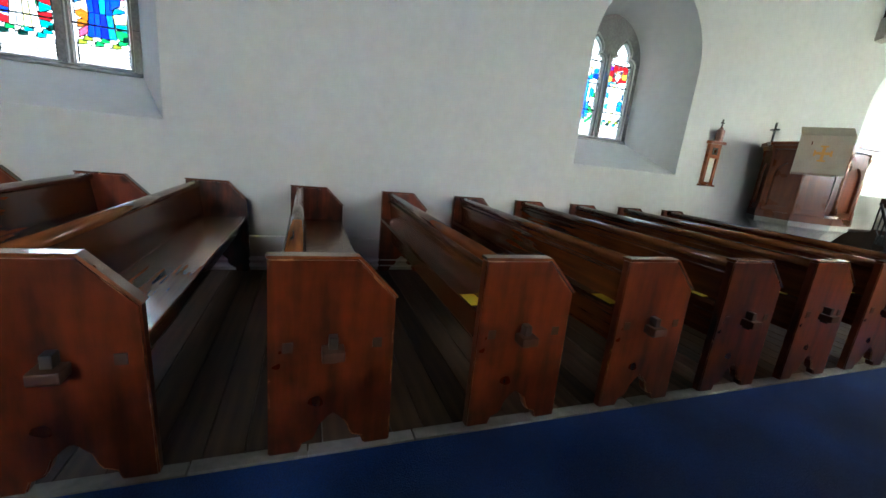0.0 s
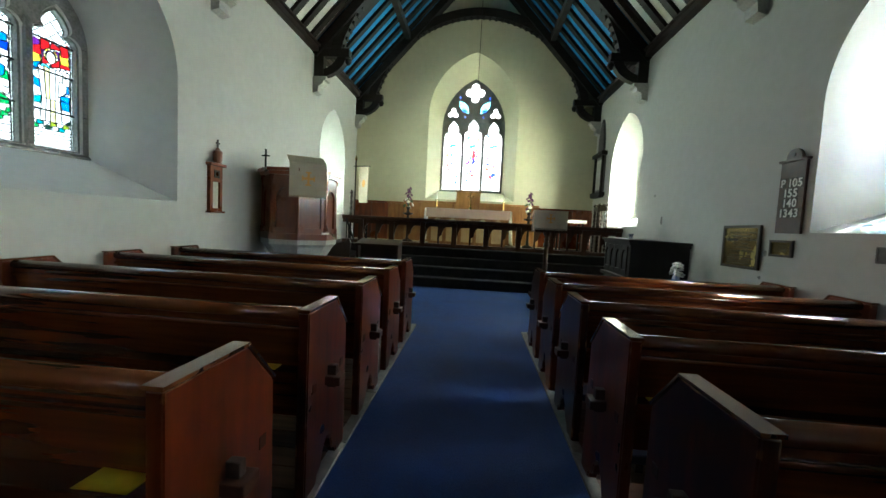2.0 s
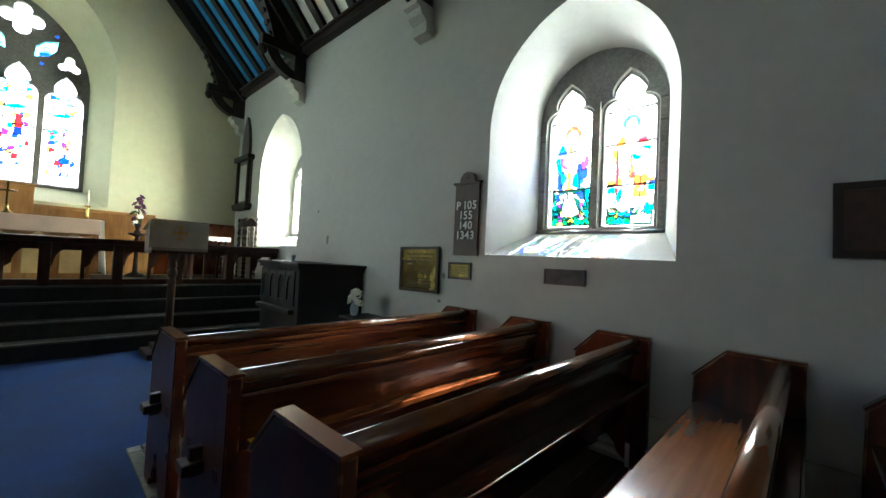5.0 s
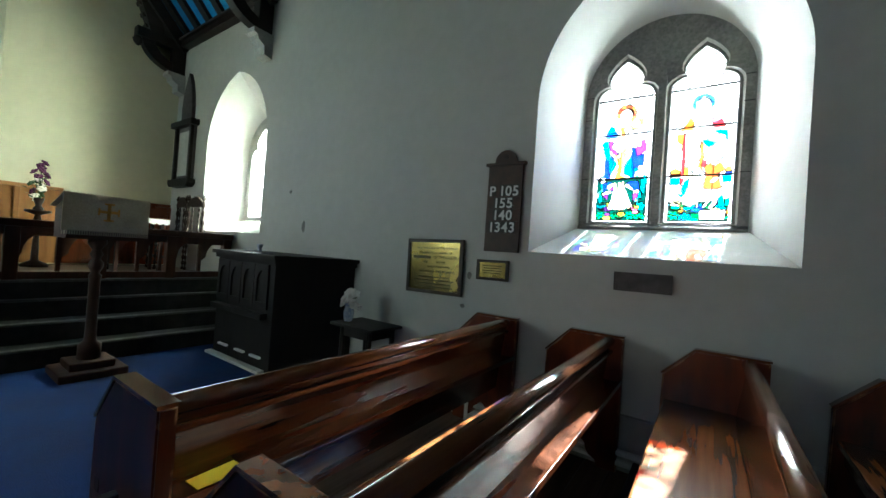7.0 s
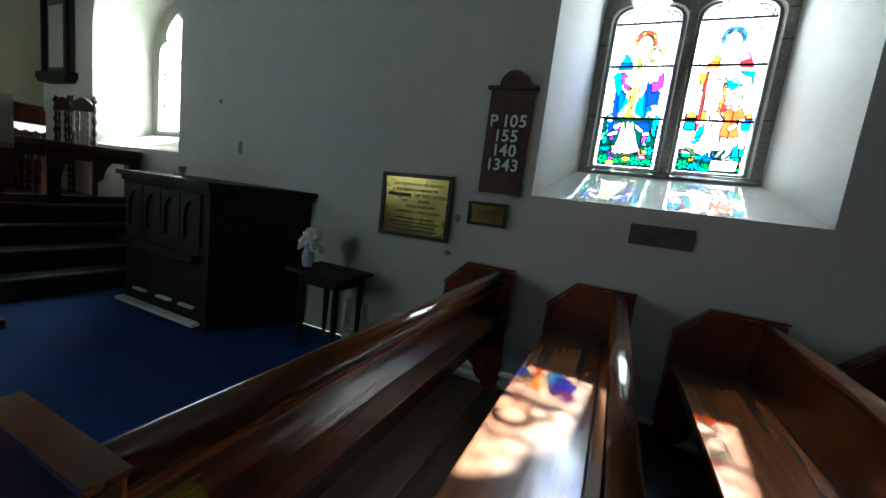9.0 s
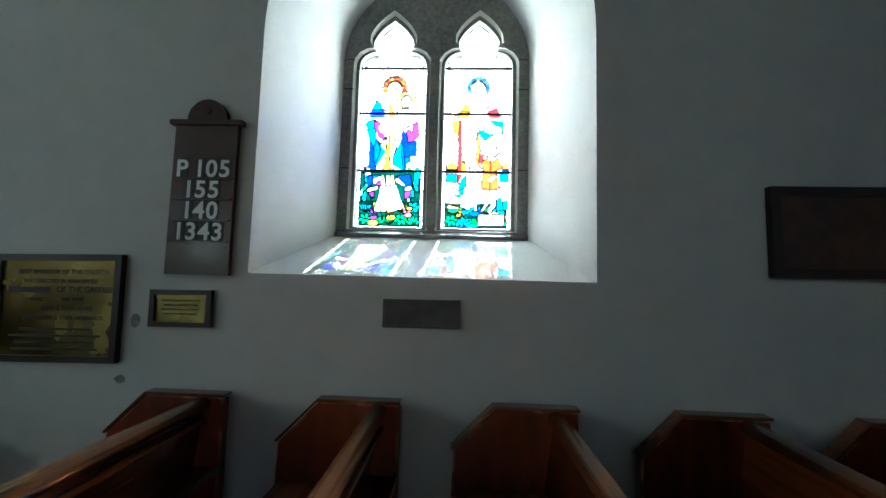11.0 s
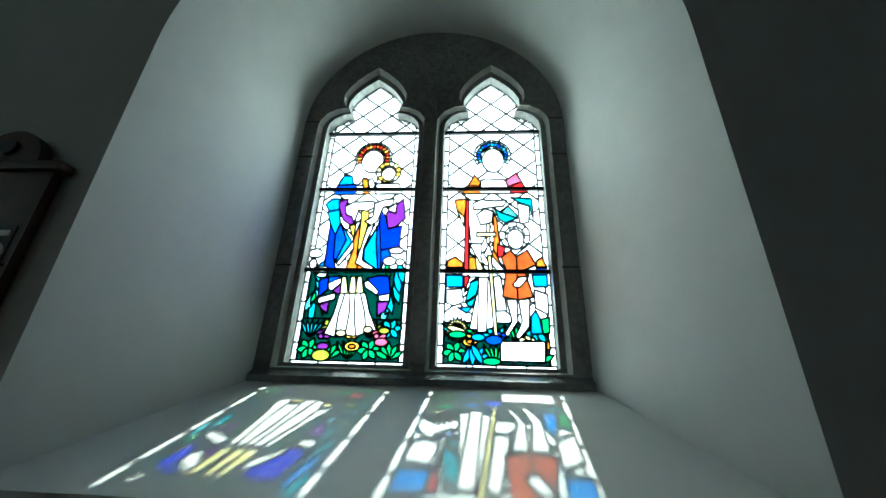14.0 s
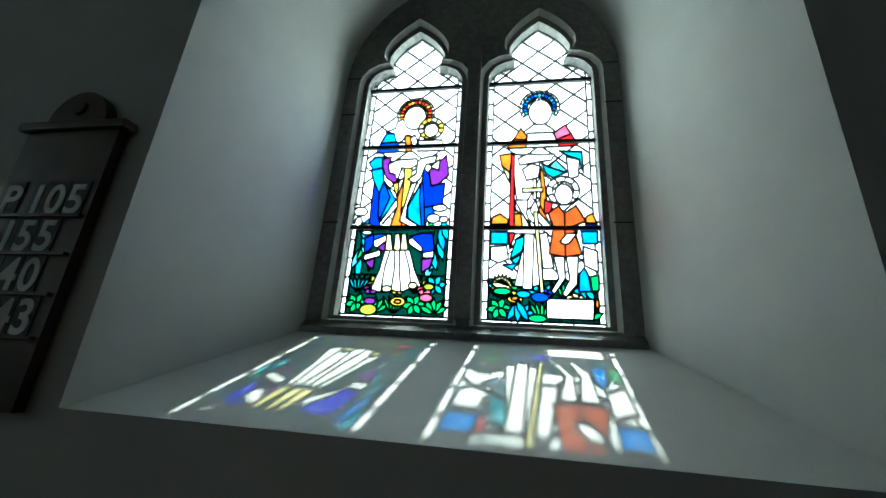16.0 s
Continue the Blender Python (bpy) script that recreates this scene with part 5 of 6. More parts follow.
brass = framed("brass_plaque", "engraved brass memorial plaque on a dark wooden board", "plaque", 5.94, 5.33, 0.97, 1.463, 0.03, 0.03, WOOD_DARK, BRASS_OLD, 1.0)
for k, (text, size, x) in enumerate((("EAST WINDOW OF THIS CHURCH", 0.028, 0.02), ("WAS ERECTED IN MEMORY OF", 0.026, 0.01), ("OF THE CASTELL", 0.036, 0.13), ("AND             HIS WIFE", 0.026, 0.0),
                                     ("SONS & THEIR WIVES", 0.026, 0.05), ("DAUGHTERS & THEIR HUSBANDS", 0.026, 0.03))):
    words("inscription", text, size, pose(x, 0.155 - 0.042 * k, 0.0185), INK, brass, 0.0005, 0.0006)
part("inscription_line", block(-0.24, -0.04, 0.068, 0.094, 0.018, 0.0192), INK, brass)
for k, w in enumerate((0.17, 0.22, 0.19, 0.21)):
    z = -0.098 - 0.03 * k
    part("inscription_line", block(-w, w, z - 0.005, z + 0.005, 0.018, 0.0192), INK, brass)
small = framed("brass_plaque", "small brass plaque in a dark frame", "plaque", 5.19, 4.902, 1.147, 1.315, 0.022, 0.025, WOOD_DARK, BRASS_OLD, 0.8)
for k in range(4):
    part("inscription_line", block(-0.09 + 0.01 * (k % 2), 0.09 - 0.012 * (k % 2), 0.032 - 0.02 * k, 0.038 - 0.02 * k, 0.014, 0.0165), INK, small)
tablet = framed("slate_tablet", "small dark slate tablet under the window", "plaque", 4.118, 3.774, 1.178, 1.303, 0.012, 0.02, SLATE, SLATE, 0.6)
for k in range(3):
    part("inscription_line", block(-0.12, 0.12, 0.025 - 0.025 * k, 0.031 - 0.025 * k, 0.0115, 0.0125), SLATE, tablet)
pic = framed("framed_plaque", "dark brown framed wooden panel on the wall", "picture", 2.449, 1.907, 1.445, 1.838, 0.04, 0.035, WOOD_DARK, BOARD_BROWN, 0.5)
pic = framed("framed_print", "framed grey print with a white mount", "picture", 1.774, 1.32, 1.62, 1.93, 0.02, 0.025, WOOD_BLACK, WHITE_PAINT)
part("print", block(-0.15, 0.15, -0.085, 0.085, 0.015, 0.0175), PAPER, pic)
part("print_detail", block(-0.06, 0.12, -0.07, 0.03, 0.0175, 0.0185), SLATE, pic)
bm = bmesh.new()
rod(bm, (1.65, SOUTH, 1.54), (1.65, SOUTH + 0.03, 1.54), 0.025, 14)
tagged(part("call_point", bm, RED_PLASTIC), "small round red button on the wall", "button")
for x, z, h, w in ((7.635, 1.543, 0.16, 0.04), (7.948, 1.971, 0.05, 0.03), (5.27, 1.17, 0.07, 0.03), (5.32, 0.9, 0.04, 0.03)):
    c = part("bare_patch", plate([[(w * (0.6 + 0.4 * random.random()) * math.cos(a), h / 2 * (0.8 + 0.3 * random.random()) * math.sin(a)) for a in (2 * math.pi * k / 9 for k in range(9))]], 0.0005, 0.002, "xy"), STONE)
    c.matrix_basis = on_south(x, z)
    tagged(c, "grey patch of flaked plaster on the wall", "flaked patch")

# carved wall monument near the altar
mon = new("wall_monument")
mon.matrix_basis = on_south(11.03, 2.2) @ Matrix.Diagonal((1.3, 0.98, 1, 1))
tagged(mon, "dark slate wall monument with pilasters and pointed top", "monument")
part("tablet", block(-0.24, 0.24, 0.08, 0.98, 0.005, 0.05), SLATE, mon)
part("inscription_panel", block(-0.15, 0.15, 0.14, 0.9, 0.05, 0.062), STONE_PALE, mon)
for x in (-0.245, 0.195):
    part("pilaster", block(x, x + 0.05, 0.06, 0.98, 0.05, 0.1, bevel=0.006), WOOD_BLACK, mon)
part("base", plate([[(-0.3, 0.0), (-0.24, -0.06), (0.24, -0.06), (0.3, 0.0), (0.3, 0.07), (-0.3, 0.07)]], 0.005, 0.13, "xy"), WOOD_BLACK, mon)
part("cornice", block(-0.31, 0.31, 0.98, 1.08, 0.005, 0.14, bevel=0.012), WOOD_BLACK, mon)
part("pediment", plate([arch(0, 0.15, 1.08, 1.25, 0.68, 8)], 0.005, 0.06, "xy"), SLATE, mon)

# ---- north wall: framed notice with a cross ----
shrine = new("wall_cabinet")
shrine.matrix_basis = Matrix(((1, 0, 0, 5.69), (0, 0, -1, NORTH), (0, 1, 0, 1.29), (0, 0, 0, 1)))
tagged(shrine, "narrow wooden wall cabinet with a glazed notice and small cross", "wall cabinet")
part("frame", plate([rect(-0.115, 0.115, 0.02, 0.6), rect(-0.07, 0.07, 0.06, 0.40)], 0.004, 0.05, "xy"), MAHOGANY, shrine)
part("notice", block(-0.08, 0.08, 0.05, 0.41, 0.004, 0.025), PAPER, shrine)
part("dial", block(-0.05, 0.05, 0.45, 0.55, 0.05, 0.056), INK, shrine)
part("dial_mark", plate([oval(0, 0.5, 0.022, 0.028, 12)], 0.056, 0.059, "xy"), BRASS, shrine)
part("ledge", block(-0.14, 0.14, 0.0, 0.025, 0.003, 0.075, bevel=0.006), MAHOGANY, shrine)
part("cornice", block(-0.15, 0.15, 0.6, 0.64, 0.003, 0.085, bevel=0.008), MAHOGANY, shrine)
bm = turned([(0.05, 0.0), (0.055, 0.05), (0.055, 0.15), (0.03, 0.17), (0.02, 0.19)], 0, 0, 12)
o = part("finial", bm, MAHOGANY, shrine)
o.matrix_basis = Matrix(((1, 0, 0, 0), (0, 0, 1, 0.64), (0, -1, 0, 0.06), (0, 0, 0, 1)))
bm = bmesh.new()
box(bm, -0.008, 0.008, 0.82, 0.94, 0.052, 0.068)
box(bm, -0.032, 0.032, 0.885, 0.9, 0.052, 0.068)
part("cross", bm, WOOD_DARK, shrine)

# ---- pulpit ----
pulpit = thing("pulpit", "octagonal panelled mahogany pulpit on a stone base", "pulpit", at=(6.88, 3.58, 0))


def octagon(r, turn=22.5):
    return [(r * math.cos(radians(turn + 45 * k)), r * math.sin(radians(turn + 45 * k))) for k in range(8)]


pulpit.matrix_basis = pose(6.88, 3.58, 0) @ Matrix.Diagonal((1.14, 1.14, 1.02, 1))
part("stone_base", turned([(0.34, 0.002), (0.34, 0.6), (0.38, 0.68), (0.46, 0.82), (0.5, 0.86), (0.5, 0.93)], 0, 0, 8), STONE_PALE, pulpit).matrix_basis = pose(0, 0, 0, 0, 0, 22.5)
part("plinth", plate([octagon(0.51)], 0.93, 1.02, "xy"), MAHOGANY, pulpit)
part("drum", plate([octagon(0.46)], 1.02, 1.86, "xy"), MAHOGANY, pulpit)
part("cornice", plate([octagon(0.52)], 1.86, 1.91, "xy"), MAHOGANY, pulpit)
part("rim", plate([octagon(0.55), octagon(0.4)], 1.91, 1.955, "xy"), MAHOGANY, pulpit)
for k in range(8):
    a = 45 * k
    r = 0.46 * math.cos(radians(22.5))
    hole = arch(0, 0.115, 1.10, 1.52, 0.16, 6)
    panel = part("panel", plate([rect(-0.165, 0.165, 1.04, 1.84), hole], 0.0, 0.025), MAHOGANY, pulpit)
    panel.matrix_basis = pose(0, 0, 0, 0, 0, a + 90) @ pose(0, -r - 0.025, 0)
    post = part("corner_post", turned([(0.03, 1.02), (0.03, 1.1), (0.02, 1.13), (0.02, 1.75), (0.032, 1.8), (0.032, 1.86)], 0.475 * math.cos(radians(a + 22.5)), 0.475 * math.sin(radians(a + 22.5)), 8), MAHOGANY, pulpit)
book_desk = new("pulpit_desk")
book_desk.matrix_basis = pose(6.53, 3.33, 1.997, 0, 0, 33)
tagged(book_desk, "sloping wooden book desk on the pulpit rim", "book desk")
part("desk_top", plate([[(-0.16, 0.02), (0.16, 0.17), (0.16, 0.2), (-0.16, 0.05)]], -0.24, 0.24), MAHOGANY, book_desk)
part("desk_block", block(-0.1, 0.14, -0.2, 0.2, 0.0, 0.08), WOOD_DARK, book_desk)
fall = new("pulpit_fall")
fall.matrix_basis = pose(6.53, 3.33, 1.997, 0, 0, 33)
tagged(fall, "cream brocade pulpit fall with a gold cross", "altar cloth")
part("cloth", block(-0.185, -0.172, -0.26, 0.26, -0.40, 0.075, bevel=0.003), CLOTH, fall)
part("cloth_top", plate([[(-0.185, 0.062), (0.16, 0.208), (0.16, 0.214), (-0.185, 0.074)]], -0.26, 0.26), CLOTH, fall)
for u0, u1, v0, v1 in ((-0.016, 0.016, -0.25, -0.05), (-0.085, 0.085, -0.165, -0.13), (-0.04, 0.04, -0.07, -0.05), (-0.04, 0.04, -0.25, -0.23), (-0.09, -0.07, -0.185, -0.11), (0.07, 0.09, -0.185, -0.11)):
    part("cross", block(-0.188, -0.184, u0, u1, v0, v1), GOLD_THREAD, fall)
for k in range(26):
    y = -0.255 + 0.51 * k / 25
    part("fringe", block(-0.182, -0.177, y - 0.005, y + 0.005, -0.43, -0.40), CLOTH, fall)
bm = bmesh.new()
box(bm, -0.045, 0.045, -0.03, 0.03, 0, 0.02)
box(bm, -0.01, 0.01, -0.01, 0.01, 0.02, 0.30)
box(bm, -0.01, 0.01, -0.06, 0.06, 0.19, 0.21)
o = part("standing_cross", bm, IRON)
o.matrix_basis = pose(6.62, 4.02, 1.995)
tagged(o, "small dark metal cross on the pulpit", "cross")
rail = thing("pulpit_stair_rail", "black iron handrail of the pulpit stair", "handrail")
bm = bmesh.new()
rod(bm, (8.0, 3.2, 1.3), (8.45, 3.2, 0.9), 0.018)
part("handrail", bm, IRON, rail)
for k in range(4):
    bm = bmesh.new()
    x = 8.02 + 0.13 * k
    rod(bm, (x, 3.2, 0.02 if x < 8.47 else 0.2), (x, 3.2, 1.29 - 0.9 * (x - 8.0)), 0.01)
    part("baluster", bm, IRON, rail)

# ---- communion rail ----
RX = 9.30
crail = thing("communion_rail", "dark oak altar rail with pointed arcading", "altar rail")
crail.matrix_basis = pose(0, 0, -0.062) @ Matrix.Diagonal((1, 1, 1.08, 1))
part("top_rail", block(RX - 0.075, RX + 0.075, SOUTH + 0.012, 3.72, 1.27, 1.34, bevel=0.012), RAIL_OAK, crail)
part("upper_board", block(RX - 0.03, RX + 0.03, SOUTH + 0.012, 3.72, 1.19, 1.27), RAIL_OAK, crail)
part("bottom_rail", block(RX - 0.05, RX + 0.05, SOUTH + 0.012, 3.72, 0.78, 0.85, bevel=0.008), RAIL_OAK, crail)
BAY = 0.345
for k in range(17):
    y = SOUTH + 0.08 + BAY * k
    if k % 2 == 0:
        part("post", block(RX - 0.055, RX + 0.055, y - 0.055, y + 0.055, 0.772, 1.27, bevel=0.012), RAIL_OAK, crail)
    else:
        part("baluster", block(RX - 0.022, RX + 0.022, y - 0.02, y + 0.02, 0.84, 1.19, bevel=0.006), RAIL_OAK, crail)
    if k < 16:
        nxt = y + BAY
        c, lo, hi = y + BAY / 2, y + (0.05 if k % 2 == 0 else 0.0), nxt - (0.05 if k % 2 else 0.0)
        head = arch(c, 0.098, 0.9, 1.03, 0.17, 8)[2:]
        part("arched_head", plate([[(lo, 1.195), (lo, 0.97), (c - 0.098, 1.03)] + head[::-1] + [(c + 0.098, 1.03), (hi, 0.97), (hi, 1.195)]], RX - 0.02, RX + 0.02, "yz"), RAIL_OAK, crail)

# ---- altar and panelling ----
altar = thing("altar", "oak altar table with gold brocade arched front panels", "altar")
altar.matrix_basis = pose(0, -0.06, -0.063) @ Matrix.Diagonal((1, 1, 1.08, 1))
part("body", block(10.35, 10.95, 0.1, 1.98, 0.784, 1.56), OAK, altar)
for k in range(5):
    y = 0.25 + 0.37 * k
    part("front_panel", plate([arch(y + 0.05, 0.14, 0.86, 1.2, 0.2, 6)], 10.335, 10.352, "yz"), FRONTAL, altar)
part("top", block(10.28, 11.0, 0.03, 2.05, 1.56, 1.595, bevel=0.006), OAK, altar)
cloth = thing("altar_cloth", "white linen cloth over the altar with hanging ends", "altar cloth")
cloth.matrix_basis = pose(0, -0.06, -0.063) @ Matrix.Diagonal((1, 1, 1.08, 1))
part("top_cloth", block(10.265, 11.02, 0.02, 2.06, 1.596, 1.602), LINEN, cloth)
part("frontal_band", block(10.255, 10.268, 0.03, 2.05, 1.40, 1.598), PINK_CLOTH, cloth, "pale pink frontal band")
for y0, y1, way in ((0.005, 0.02, -1), (2.06, 2.075, 1)):
    bm = bmesh.new()
    n = 14
    ring = []
    for j in range(6):
        z = 1.60 - 0.75 * j / 5
        ring.append([bm.verts.new((10.26 + 0.74 * i / n, (y0 if way < 0 else y1) + way * (0.012 + 0.05 * j / 5 + 0.018 * (j / 5) * math.sin(i * 1.7)), z)) for i in range(n + 1)])
    for a, b in zip(ring, ring[1:]):
        for i in range(n):
            bm.faces.new([a[i], a[i + 1], b[i + 1], b[i]])
    bmesh.ops.solidify(bm, geom=bm.faces[:], thickness=0.006)
    part("hanging_end", bm, LINEN, cloth, smooth=True)


def candlestick(y):
    c = thing("candlestick", "brass candlestick with a tall white candle on the altar", "candlestick", "altar candlesticks", at=(10.62, y - 0.06, 1.668))
    part("stick", turned([(0.06, 0), (0.062, 0.012), (0.03, 0.03), (0.016, 0.05), (0.022, 0.09), (0.014, 0.12), (0.02, 0.16), (0.013, 0.19), (0.036, 0.21), (0.036, 0.222), (0.014, 0.225)], 0, 0, 14), BRASS, c, smooth=True)
    part("candle", turned([(0.013, 0.22), (0.013, 0.46), (0.004, 0.47)], 0, 0, 12), WAX, c)


candlestick(1.84)
candlestick(0.17)
cross = thing("altar_cross", "brass standing cross on the altar", "cross", at=(10.7, 0.94, 1.668))
part("foot", turned([(0.08, 0), (0.08, 0.02), (0.05, 0.04), (0.02, 0.08), (0.03, 0.11), (0.014, 0.14)], 0, 0, 14), BRASS, cross, smooth=True)
bm = bmesh.new()
box(bm, -0.01, 0.01, -0.014, 0.014, 0.13, 0.46, bevel=0.004)
box(bm, -0.01, 0.01, -0.09, 0.09, 0.32, 0.348, bevel=0.004)
part("cross", bm, BRASS, cross)

panel_wall = thing("panelling", "golden oak panelling along the wall behind the altar", "panelling", kind="structure")
y, edge = SOUTH + 0.02, NORTH - 0.02
n = 14
step = (edge - y) / n
for k in range(n):
    a, b = y + step * k, y + step * (k + 1)
    m = OAK if 2 < k < 12 else MAHOGANY
    top = 1.90 if 2 < k < 11 else 1.84
    part("panel", block(EAST - 0.03, EAST - 0.004, a, b, 0.785, top - 0.05), m, panel_wall)
    part("stile", block(EAST - 0.05, EAST - 0.031, a - 0.03, a + 0.03, 0.785, top - 0.05, bevel=0.004), m, panel_wall)
    part("capping", block(EAST - 0.07, EAST - 0.004, a, b, top - 0.05, top, bevel=0.006), m, panel_wall)
    part("rail", block(EAST - 0.048, EAST - 0.032, a + 0.031, b - 0.031, 1.28, 1.36), m, panel_wall)
reredos = thing("reredos", "tall plain oak panel behind the altar cross", "panel", kind="structure")
part("board", block(EAST - 0.1, EAST - 0.072, 0.69, 1.34, 0.785, 2.17, bevel=0.004), OAK, reredos)
part("capping", block(EAST - 0.12, EAST - 0.072, 0.66, 1.37, 2.171, 2.21, bevel=0.006), OAK, reredos)


def bouquet(name, label, x, y, z, tones, spread, seed, pot=None, big=1.0):
    rng = random.Random(seed)
    f = thing(name, label, "flowers", at=(x, y, z))
    part("vase", turned(pot or [(0.05, 0), (0.055, 0.02), (0.03, 0.06), (0.05, 0.13), (0.055, 0.16)], 0, 0, 14), CHINA if pot else WOOD_DARK, f, smooth=True)
    base = 0.15
    for k in range(6 if pot else 16):
        f_up = rng.uniform(0.02, 1) if pot else k / 15
        a, r = rng.uniform(0, 6.28) if pot else 2.4 * k, rng.uniform(0.1, 1) * spread * (1 if pot else 1.05 - 0.75 * f_up)
        h = base + f_up * spread * (2.0 if pot else 3.2)
        px, py = r * math.cos(a), r * math.sin(a)
        bm = bmesh.new()
        rod(bm, (0, 0, base - 0.05), (px, py, h), 0.003, 5)
        part("stem", bm, LEAF, f)
        bm = bmesh.new()
        for j in range(7):
            b = 6.28 * j / 7
            bmesh.ops.create_icosphere(bm, subdivisions=1, radius=0.022 * big, matrix=Matrix.Translation((px + 0.02 * big * math.cos(b), py + 0.02 * big * math.sin(b), h + 0.006 * (j % 2))) @ Matrix.Rotation(b, 4, "Z") @ Matrix.Diagonal((1.1, 0.7, 0.55, 1)))
        blob(bm, px, py, h + 0.01, 0.018 * big)
        tilt = Matrix.Rotation(rng.uniform(0.5, 1.3), 3, Vector((-math.sin(a), math.cos(a), 0)))
        bmesh.ops.rotate(bm, cent=(px, py, h), matrix=tilt, verts=bm.verts[:])
        part("bloom", bm, tones[k % len(tones)] if pot or f_up < 0.6 else tones[-1], f, smooth=True)
        if k % 2 or not pot:
            bm = bmesh.new()
            q = Vector((px * 1.3, py * 1.3, h * 0.7 + 0.03))
            side = Vector((-math.sin(a), math.cos(a), 0)) * 0.022
            tip = q + Vector((math.cos(a), math.sin(a), 0.4)) * 0.07
            vs = [bm.verts.new(p) for p in (q, (q + tip) / 2 + side, tip, (q + tip) / 2 - side)]
            bm.faces.new(vs)
            bmesh.ops.solidify(bm, geom=bm.faces[:], thickness=0.002)
            part("leaf", bm, LEAF, f)
    return f


def pedestal(y):
    s = thing("flower_stand", "tall dark wooden flower pedestal", "pedestal", at=(10.9, y, 0.782))
    part("column", turned([(0.14, 0.0), (0.14, 0.03), (0.04, 0.08), (0.03, 0.4), (0.045, 0.6), (0.03, 0.68), (0.13, 0.72), (0.13, 0.745)], 0, 0, 16), WOOD_DARK, s, smooth=True)


pedestal(2.55)
pedestal(-0.56)
bouquet("flower_arrangement", "vase of white and purple flowers with dark foliage", 10.9, 2.55, 1.527, (PETAL, LEAF, PETAL, PETAL_PURPLE), 0.15, 5, None, 1.25)
bouquet("flower_arrangement", "vase of white and deep purple flowers", 10.9, -0.56, 1.527, (PETAL, PETAL, LEAF, PETAL_PURPLE), 0.15, 6, None, 1.25)

# ---- lectern ----
lect = thing("lectern", "turned oak lectern with a stepped base", "lectern", at=(8.25, -0.56, 0.003))
part("base_lower", block(-0.24, 0.24, -0.24, 0.24, 0, 0.07, bevel=0.012), BOARD_BROWN, lect)
part("base_upper", block(-0.16, 0.16, -0.16, 0.16, 0.07, 0.14, bevel=0.012), BOARD_BROWN, lect)
part("column", turned([(0.085, 0.14), (0.085, 0.27), (0.05, 0.3), (0.042, 0.36), (0.042, 0.86), (0.05, 0.9), (0.03, 0.93), (0.055, 0.98), (0.055, 1.02), (0.03, 1.06), (0.05, 1.1), (0.03, 1.14), (0.07, 1.2), (0.07, 1.24)], 0, 0, 16), BOARD_BROWN, lect, smooth=True)
part("desk", plate([[(-0.2, 1.24), (0.2, 1.24), (0.22, 1.50), (-0.2, 1.62), (-0.24, 1.62), (-0.24, 1.30)]], -0.26, 0.26), BOARD_BROWN, lect)
lfall = thing("lectern_fall", "cream lectern cloth with a gold cross and fringe", "altar cloth", at=(8.25, -0.56, 0.003))
part("cloth", block(-0.262, -0.245, -0.3, 0.3, 1.31, 1.625, bevel=0.004), CLOTH, lfall)
part("cloth_top", plate([[(-0.262, 1.622), (0.2, 1.515), (0.2, 1.52), (-0.262, 1.63)]], -0.3, 0.3), CLOTH, lfall)
for u0, u1, v0, v1 in ((-0.012, 0.012, 1.41, 1.56), (-0.07, 0.07, 1.475, 1.5), (-0.035, 0.035, 1.55, 1.565), (-0.035, 0.035, 1.405, 1.42), (-0.075, -0.062, 1.455, 1.52), (0.062, 0.075, 1.455, 1.52)):
    part("cross", block(-0.266, -0.261, u0, u1, v0, v1), GOLD_THREAD, lfall)
for k in range(38):
    y = -0.295 + 0.59 * k / 37
    part("fringe", block(-0.258, -0.252, y - 0.004, y + 0.004, 1.275, 1.31), CLOTH, lfall)

# ---- harmonium ----
organ = thing("harmonium", "black-stained panelled harmonium against the wall", "organ")
FOOT = [(7.06, -1.62), (8.18, -1.62), (8.18, SOUTH + 0.02), (6.66, SOUTH + 0.02)]


def grown(pts, d):
    cx, cy = sum(p[0] for p in pts) / 4, sum(p[1] for p in pts) / 4
    return [(x + d * (1 if x > cx else -1), min(y + d, -1.6 + d) if y > cy else y) for x, y in pts]


part("case", plate([FOOT], 0.003, 1.12, "xy"), EBONISED, organ)
part("cornice", plate([grown(FOOT, 0.03)], 1.12, 1.165, "xy"), EBONISED, organ)
part("top", plate([grown(FOOT, 0.06)], 1.165, 1.205, "xy"), EBONISED, organ)
for k in range(4):
    x = 7.15 + 0.255 * k
    part("front_panel", plate([rect(x, x + 0.245, 0.66, 1.1), arch(x + 0.122, 0.08, 0.72, 0.92, 0.12, 6)], -1.62, -1.602), EBONISED, organ)
part("key_shelf", block(7.14, 8.16, -1.62, -1.54, 0.56, 0.62, bevel=0.01), EBONISED, organ)
part("foot_rail", block(7.1, 8.18, -1.60, -1.53, 0.045, 0.075, bevel=0.006), WHITE_PAINT, organ, "worn pale foot rail")
for x in (7.2, 7.5, 7.85):
    part("pedal", block(x, x + 0.18, -1.62, -1.59, 0.16, 0.18, bevel=0.004), WHITE_PAINT, organ)
paper_pile = part("folded_paper", block(-0.09, 0.09, -0.05, 0.05, 0, 0.012), LINEN)
paper_pile.matrix_basis = pose(8.0, SOUTH + 0.52, 1.206, 0, 0, 20)
tagged(paper_pile, "folded white paper on the harmonium", "paper")
table = thing("side_table", "small dark wooden side table by the wall", "table", at=(6.17, SOUTH + 0.26, 0.003))
part("tabletop", block(-0.25, 0.3, -0.2, 0.2, 0.6, 0.63, bevel=0.008), EBONISED, table)
